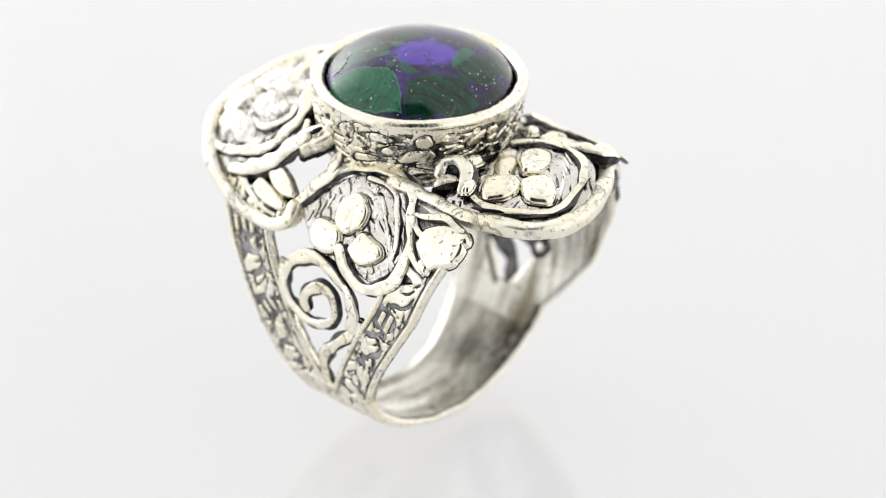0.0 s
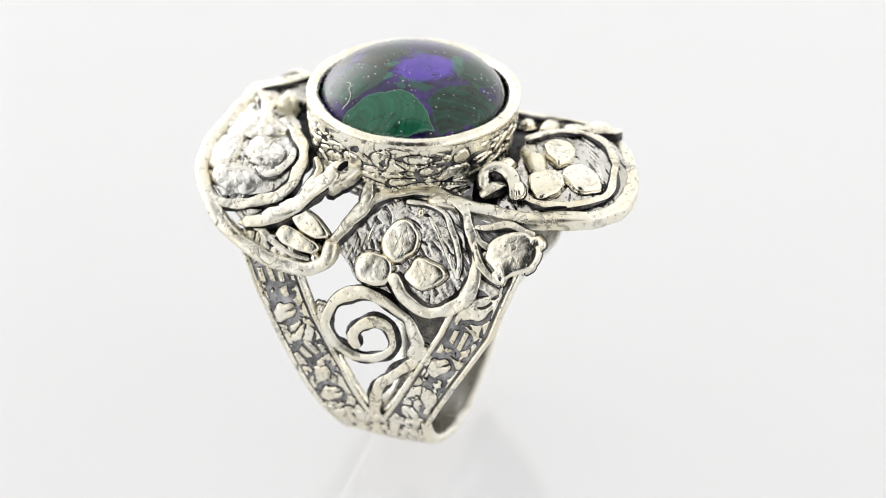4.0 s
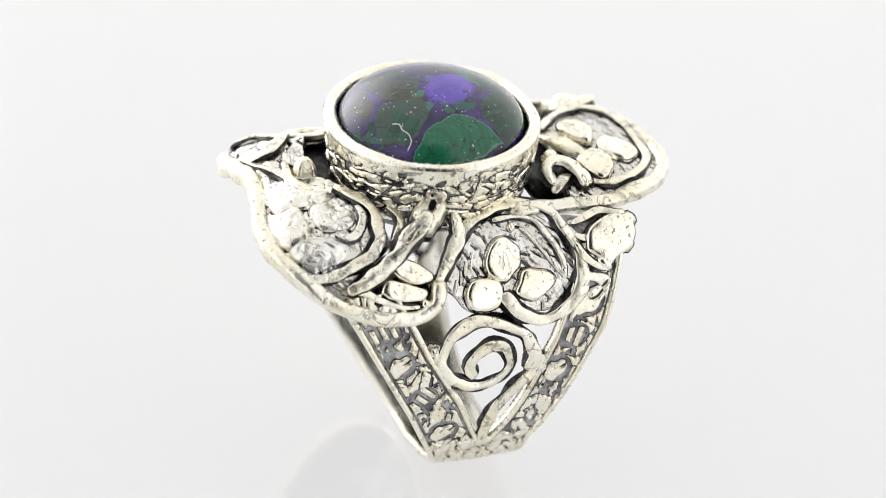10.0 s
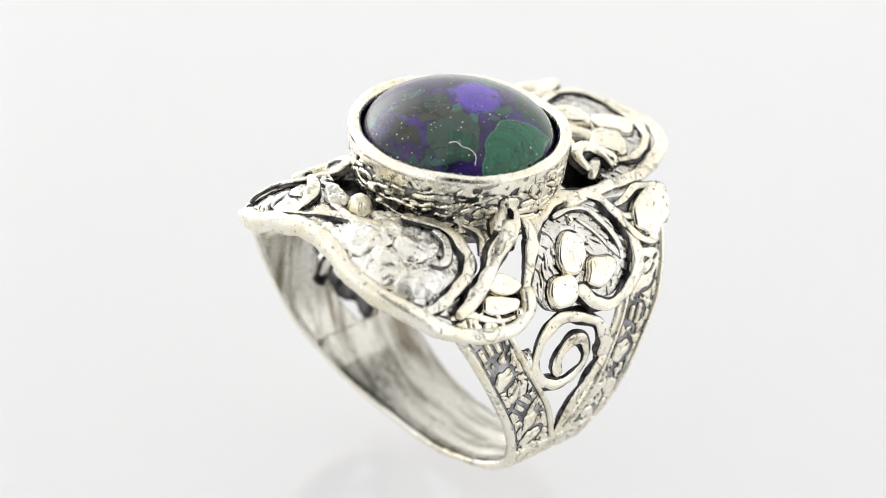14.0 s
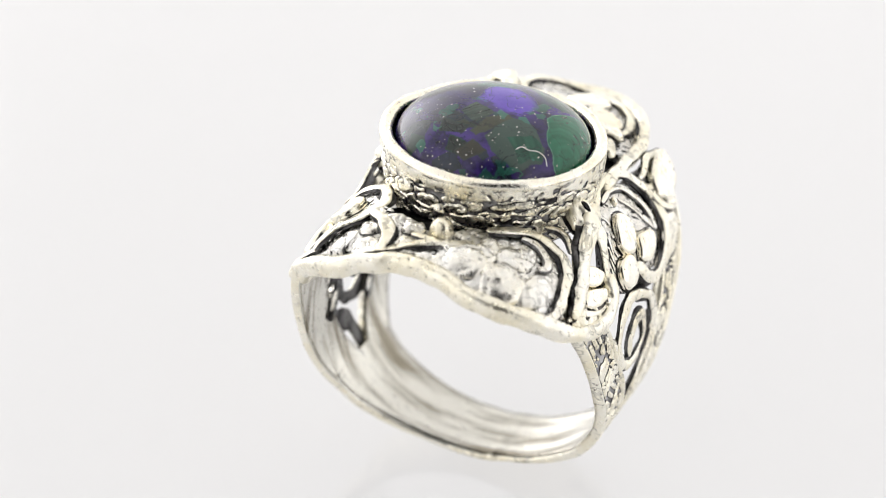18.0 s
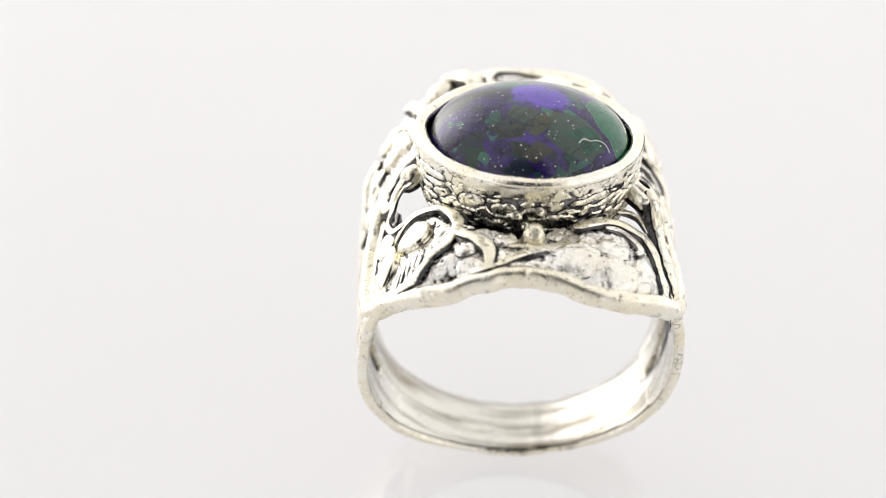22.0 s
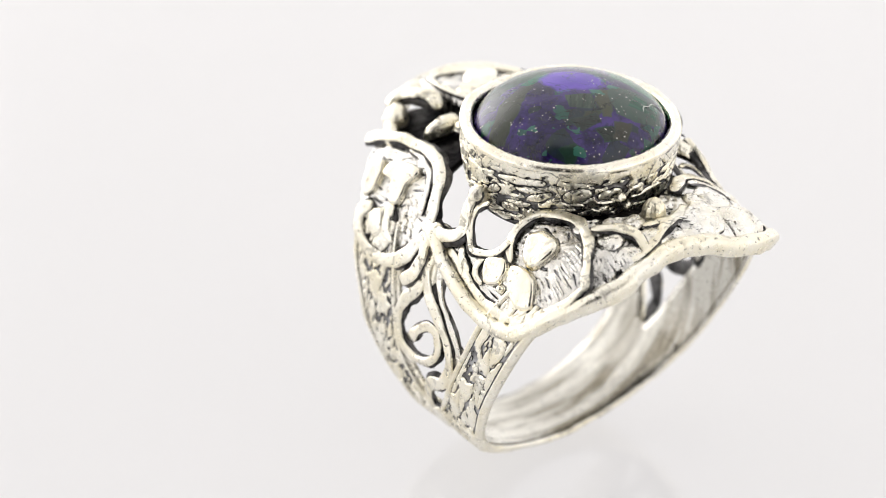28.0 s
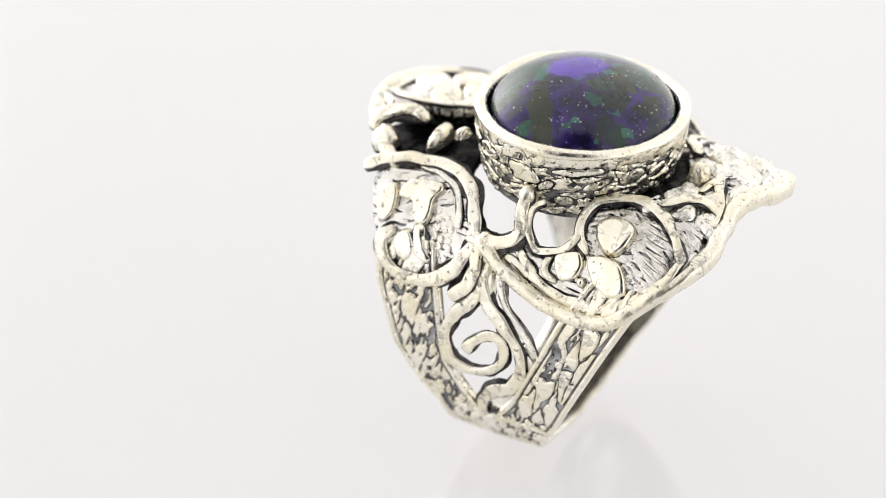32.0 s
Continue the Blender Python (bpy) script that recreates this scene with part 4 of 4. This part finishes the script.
panel = plate("back_panel", [(5.8, 7.4), (6.0, 9.4), (5.4, 11.4), (4.5, 13.1), (2.8, 14.0), (0.9, 14.1), (-1.0, 13.5), (-2.1, 12.4), (-2.2, 11.0), (-2.0, 9.6), (-1.4, 8.2), (-0.6, 7.3), (1.0, 7.4), (3.4, 7.2)], -0.05, 0.6, HATCHED, worked=hatching(61.0, 35), rise=tilt, label="hatched silver panel with a clover")
wire("back_rim", [(6.0, 3.4), (6.1, 5.4), (6.2, 7.4), (6.2, 9.4), (5.6, 11.4), (4.8, 13.1), (3.3, 14.2), (1.2, 14.4), (-0.9, 13.9), (-3.4, 12.6), (-5.5, 10.8), (-6.5, 9.6)], 0.46, -0.2, flat=1.2, foot=1.0, rough=0.05)
wire("panel_rim", [(4.8, 8.4), (5.1, 9.8), (4.9, 11.0), (4.1, 12.3), (2.7, 13.3, 0.1), (0.9, 13.3, 0.3), (-0.8, 12.8, 0.65), (-1.8, 11.6, 0.9), (-1.9, 9.9, 0.9), (-1.3, 8.4, 0.75), (-0.5, 7.4, 0.6)], 0.28, 0.16, panel)
pad("leaf", [(0.3, 8.7), (-0.9, 8.7), (-1.2, 9.7), (-0.1, 10.5), (1.3, 9.9)], 0.35, 0.34, panel, skirt=0.0)
pad("leaf", [(3.1, 8.6), (2.1, 9.8), (3.0, 10.65), (4.2, 10.3), (4.5, 9.4)], 0.0, 0.42, panel)
pad("leaf", [(1.9, 10.4), (0.7, 11.1), (1.1, 12.2), (2.3, 12.7), (3.1, 11.8), (2.7, 11.0)], 0.05, 0.40, panel)
pad("petal", [(0.2, 7.2), (-0.3, 7.8), (0.7, 8.7), (2.3, 9.3), (2.4, 8.6), (1.3, 7.7)], 0.1, 0.45, panel, SILVER, sharp=3.0, lump=0.10)
for k in range(7):
    wire("ridge", [(-1.7 + 0.3 * k, 10.4 + 0.28 * k, 0.75 - 0.09 * k), (-1.2 + 0.42 * k, 11.5 + 0.2 * k, 0.65 - 0.09 * k)], 0.11, 0.02, panel, WORN, ends=0.5, sides=8)
for k in range(5):
    wire("ridge", [(-1.4 + 0.6 * k, 11.6 + 0.12 * k), (-0.9 + 0.62 * k, 12.7 + 0.03 * k)], 0.10, 0.05, panel, WORN, ends=0.4, sides=6)

wire("groove", [(5.7, 9.6), (5.4, 10.6), (5.0, 11.5)], 0.12, 0.42, panel, OXIDE, "blackened groove", ends=0.4)
wire("groove", [(3.6, 14.2, 0.0), (2.6, 14.6, 0.0), (1.4, 14.7, -0.05)], 0.12, 0.0, panel, OXIDE, "blackened groove", ends=0.4)

# ---- flowers beside the bezel at the back ----
bloom = wire("bloom", [(4.7, 6.2, 0.5), (4.1, 6.0, 0.7), (3.6, 6.6, 0.8), (3.7, 7.4, 0.7), (4.3, 8.0, 0.5), (4.9, 8.2, 0.3)], 0.44, 0.6, None, SILVER, "curled silver petals beside the bezel", flat=0.95, ends=0.8)
wire("petal", [(5.2, 6.3, 0.2), (4.8, 6.9, 0.45), (4.5, 7.3, 0.4)], 0.30, 0.3, bloom, flat=0.9, ends=0.7)
leaf("petal", 4.6, 8.3, 0.6, 0.4, 30, 0.4, 0.4, bloom)
leaf("petal", 2.6, 6.9, 0.6, 0.45, -30, 0.3, 0.5, bloom)
bloom = pad("bloom", [(-5.0, 8.2), (-3.8, 8.4), (-2.5, 8.1), (-2.7, 7.4), (-3.9, 7.3), (-4.9, 7.7)], -0.1, 0.65, None, SILVER, "silver bud beside the bezel", sharp=2.4, skirt=-0.6, lump=0.12, grow=0.95)
leaf("petal", -3.1, 6.6, 0.5, 0.4, -20, 0.1, 0.5, bloom)
bloom = pad("bloom", [(-5.0, 12.0), (-5.9, 11.4), (-5.7, 10.3), (-5.0, 10.0), (-4.3, 10.7), (-4.2, 11.6)], 0.0, 0.8, None, SILVER, "silver flower on the rim", sharp=2.4, skirt=-0.5, lump=0.12, grow=0.95)
wire("petal", [(-4.7, 11.9, 0.5), (-3.9, 11.8, 0.6), (-3.2, 11.0, 0.6), (-2.9, 10.0, 0.5), (-3.1, 9.3, 0.4)], 0.50, 0.5, bloom, flat=0.9, ends=0.7)

# ---- lily on the arm beside the open heart ----
lily = plate("lily_ground", [(6.8, 5.6), (7.0, 8.0), (6.9, 10.0), (8.3, 10.4), (9.6, 9.5), (10.0, 7.8), (9.2, 6.6)], -0.1, 0.5, GROUND, worked=hatching(71.0, 80), label="grey ground with a lily")
pad("petal", [(8.1, 7.7), (7.5, 8.5), (7.3, 9.6), (8.0, 10.5), (9.0, 10.3), (9.5, 9.4), (9.9, 8.8), (9.4, 8.1), (8.8, 7.6)], 0.1, 0.45, lily, LEAF, "flared silver lily flower", lump=0.05)
leaf("petal", 7.6, 10.2, 0.45, 0.6, 10, 0.15, 0.4, lily, LEAF, tip=0.2)
leaf("petal", 9.9, 8.5, 0.55, 0.35, 60, 0.2, 0.4, lily, LEAF, tip=0.2)
leaf("petal", 8.8, 10.1, 0.5, 0.4, 30, 0.15, 0.4, lily)
wire("tendril", [(7.3, 6.6), (7.2, 7.4), (6.9, 8.4), (7.0, 9.4), (7.1, 10.0)], 0.24, 0.3, lily, ends=0.7)
wire("tendril", [(8.4, 6.7), (9.3, 7.2), (9.95, 7.9), (10.2, 8.5)], 0.28, 0.35, lily, ends=0.7)
wire("tendril", [(7.5, 6.4), (8.1, 6.9), (8.4, 7.6)], 0.2, 0.15, lily, ends=0.7)

# ---- tulip and budding stalk between the front leaf and the heart ----
tulip = plate("tulip_ground", [(8.2, -6.2), (8.6, -4.4), (9.2, -3.1), (10.2, -2.7), (11.1, -3.4), (11.2, -5.2), (10.5, -7.2), (9.4, -7.6)], -0.15, 0.5, OXIDE, worked=hatching(81.0, 60), label="blackened ground with a tulip")
wire("stalk", [(9.5, -7.6), (8.9, -5.9), (8.1, -4.7, 0.45), (7.4, -4.0, 0.8), (6.9, -3.2, 1.25), (6.5, -2.7, 1.55)], 0.46, 0.35, tulip, flat=0.8)
bud = leaf("bud", 6.2, -2.3, 1.2, 0.78, -40, 1.25, 0.70, tulip, SILVER, "silver bud with a dark eye", skirt=0.7)
leaf("eye", 6.1, -2.2, 0.26, 0.15, -40, 1.95, 0.04, tulip, OXIDE)
pad("petal", [(8.4, -5.0), (8.25, -4.1), (8.7, -3.2), (9.4, -2.6), (9.65, -3.4), (9.2, -4.6)], 0.05, 0.40, tulip, LEAF)
pad("petal", [(9.3, -5.2), (9.8, -3.8), (10.2, -3.0), (10.6, -3.5), (10.5, -4.8), (9.9, -5.7)], 0.05, 0.40, tulip, LEAF)
pad("petal", [(8.9, -6.8), (8.3, -5.7), (7.5, -4.6), (8.2, -4.8), (8.9, -5.7)], 0.05, 0.34, tulip, LEAF)
wire("tendril", [(9.6, -8.2), (9.7, -7.0), (10.4, -5.9), (10.9, -4.8), (11.0, -3.6)], 0.22, 0.2, tulip, ends=0.7)
leaf("bead", 10.9, -3.1, 0.28, 0.28, 0, 0.1, 0.35, tulip)
wire("stalk", [(5.2, -4.4, 0.5), (5.7, -4.0, 0.5), (6.4, -4.1, 0.5), (7.0, -4.6, 0.35)], 0.24, 0.4, tulip, ends=0.7)
wire("twig", [(6.2, -0.6, 0.7), (6.8, -0.5, 0.45), (7.3, -0.7, 0.3)], 0.26, 0.4, tulip, ends=0.7)

# ---- crossing stalks on the other flank ----
knot = wire("stalk", [(-6.6, -0.1, 1.15), (-7.0, -0.12, 0.95), (-7.7, -0.22, 0.65), (-8.4, -0.3, 0.45), (-9.0, 0.1, 0.4), (-9.4, 1.2, 0.35), (-9.45, 2.0, 0.35), (-9.4, 2.8, 0.3)], 0.46, label="silver stalk with a bud")
leaf("bud", -6.5, -0.05, 0.62, 0.55, 20, 0.8, 0.75, knot, SILVER, skirt=0.3)
wire("stalk", [(-6.7, -1.2, 1.0), (-7.0, -0.75, 0.85), (-7.8, -0.7, 0.55), (-8.5, -0.98, 0.4), (-9.0, -1.55, 0.35), (-8.9, -2.6, 0.3), (-8.4, -3.4, 0.3), (-7.7, -3.8, 0.3)], 0.30, parent=knot)
wire("stalk", [(-9.3, 1.8), (-10.3, 2.1), (-11.4, 2.1), (-12.4, 2.4), (-13.2, 3.2)], 0.40, 0.3, knot)
wire("stem", [(-9.8, 1.0), (-10.8, 1.2), (-12.0, 1.5), (-13.5, 0.55), (-14.4, -0.35), (-15.3, -1.25), (-16.3, -1.75), (-17.5, -1.65), (-18.5, -1.2), (-19.0, -0.2), (-19.9, 0.8), (-21.1, 1.2), (-22.3, 1.1)], 0.40, 0.05, knot)
wire("scroll", [(-11.4, 2.0), (-12.6, 1.7), (-13.8, 2.3), (-14.7, 3.15), (-16.0, 3.6), (-17.2, 3.5), (-17.9, 2.9), (-18.15, 2.0), (-17.95, 0.8), (-17.2, -0.15), (-16.3, -0.5), (-15.4, -0.2), (-15.35, 0.6), (-15.9, 1.5), (-16.7, 2.0)], 0.34, 0.05, knot)
wire("stem", [(-10.4, 0.4), (-11.8, 0.2), (-13.2, -0.6), (-14.6, -2.0), (-15.6, -2.6)], 0.24, 0.1, knot, WORN)
pad("web", [(-11.3, 2.5), (-11.2, 0.9), (-12.4, 0.8), (-13.4, 0.9), (-13.0, 1.9), (-12.2, 2.3)], -0.35, 0.5, knot, SILVER)
pad("web", [(-9.0, 1.3), (-9.2, 2.5), (-10.2, 2.5), (-10.7, 1.6), (-10.0, 0.8)], -0.2, 0.5, knot, SILVER)
leaf("web", -16.6, -2.1, 1.0, 0.6, 30, -0.4, 0.6, knot, WORN)
leaf("web", -18.2, 3.2, 0.7, 0.5, 30, -0.4, 0.5, knot, WORN)

# ---- scroll on the flank below the heart ----
scroll = wire("scroll", [(16.0, 3.7), (15.1, 3.9), (13.7, 3.1), (12.8, 1.9), (12.45, 0.45), (12.9, -0.95), (13.85, -1.85), (15.05, -2.0), (16.2, -1.4), (16.8, -0.3), (16.8, 1.1), (16.3, 2.0), (15.3, 2.3), (14.45, 1.9), (14.25, 1.0), (14.65, 0.15), (15.4, -0.3), (16.0, -0.1)], 0.34, 0.05, label="silver wire scroll")
wire("stem", [(15.6, 4.4), (16.3, 3.9), (17.5, 2.6), (18.5, 1.7), (19.9, 1.2), (22.2, 1.2)], 0.38, 0.05, scroll)
leaf("bead", 16.1, 4.2, 0.7, 0.7, 0, -0.3, 0.6, scroll)
leaf("web", 14.6, -2.4, 0.7, 0.45, 10, -0.35, 0.5, scroll, WORN)
leaf("web", 12.6, 2.6, 0.6, 0.5, 10, -0.35, 0.5, scroll, WORN)

# ---- gallery under the bezel: black plates put in for the shade of its gap ----
plate("gallery", [(-5.0, -7.4), (-2.5, -8.3), (0, -8.5), (2.5, -8.3), (5.0, -7.2), (5.0, -5.2), (0, -4.8), (-5.0, -5.2)], -0.75, 0.4, OXIDE, label="dark plate for the shaded gap under the bezel")
plate("gallery", [(-6.4, 5.0), (-7.0, 8.0), (-6.2, 10.4), (-4.0, 12.0), (-2.0, 11.0), (0, 8.4), (3.0, 8.3), (5.4, 8.0), (5.2, 5.6), (0, 4.8), (-4.0, 5.0)], -0.75, 0.4, OXIDE, label="dark plate for the shaded gap under the bezel")

# small petals set against the bezel over the saddle
for a, z, r in ((262, 20.9, 0.62), (274, 21.3, 0.55), (281, 20.6, 0.5), (268, 20.2, 0.5), (290, 20.9, 0.42), (254, 20.4, 0.42)):
    bm = bmesh.new()
    bmesh.ops.create_icosphere(bm, subdivisions=3, radius=r * MM)
    for v in bm.verts:
        v.co *= 1 + 0.25 * noise.noise(v.co * 2200 + Vector((a, z, 0)))
    x, y = math.cos(radians(a)), math.sin(radians(a))
    bmesh.ops.translate(bm, verts=bm.verts, vec=Vector(((BX - 0.75) * x, (BY - 0.75) * y, z)) * MM)
    part("petal", bm, POLISHED, bezel)

# a lint fibre on the stone
lint = [(2.8, -3.5), (3.05, -3.15), (3.5, -3.1), (3.9, -2.85), (4.4, -2.8), (4.7, -3.1)]
run = spline(lint, 0.1)
places = []
for x, y in run:
    s = min(1.0, math.hypot(x / SX, y / SY))
    places.append(Vector((x, y, RIM_Z - 0.7 + 2.72 * math.sin(math.acos(min(1.0, s ** (1 / 0.93)))) ** 1.02 + 0.03)) * MM)
part("lint_fibre", sweep(places, [0.03] * len(places), 6), FIBRE, stone, "pale lint fibre")

# ---- the photo tent, unseen but for its reflections ----
def slab(name, size, centre, mat, label=""):
    bm = bmesh.new()
    bmesh.ops.create_cube(bm, size=1, matrix=Matrix.Translation(centre) @ Matrix.Diagonal((*size, 1)))
    bmesh.ops.bevel(bm, geom=bm.edges[:], offset=0.002, segments=2, affect="EDGES")
    return tagged(part(name, bm, mat, None, label, smooth=False), kind="structure")


slab("floor", (1.3, 1.3, 0.02), (0, 0, -0.01), ACRYLIC, "glossy white acrylic table top with added glow")


def tent():
    bm = bmesh.new()
    rows = []
    for i in range(25):
        a = math.pi / 2 * i / 24
        rows.append([bm.verts.new((0.55 * math.cos(a) * math.cos(2 * math.pi * k / 72), 0.55 * math.cos(a) * math.sin(2 * math.pi * k / 72), 0.55 * math.sin(a))) for k in range(72)] if i < 24 else [bm.verts.new((0, 0, 0.55))])
    for p, q in zip(rows, rows[1:]):
        for k in range(72):
            bm.faces.new(list(dict.fromkeys((p[k], p[(k + 1) % 72], q[(k + 1) % 72 % len(q)], q[k % len(q)]))))
    ob = part("tent_wall", bm, TENT, None, "round white tent cloth, unseen, glowing by emission and darkened in front")
    thick = ob.modifiers.new("cloth", "SOLIDIFY")
    thick.thickness, thick.offset = 0.002, 1.0
    tagged(ob, kind="structure")


tent()


def motions():
    rows = []
    for k in range(33):
        rows.append((k, pose(0, 0, 0, 0, 0, 6.0 * k) @ pose(-0.004985, 0.001785, 0, 0, 0, 231.0)))
    walk(ring, rows)


motions()
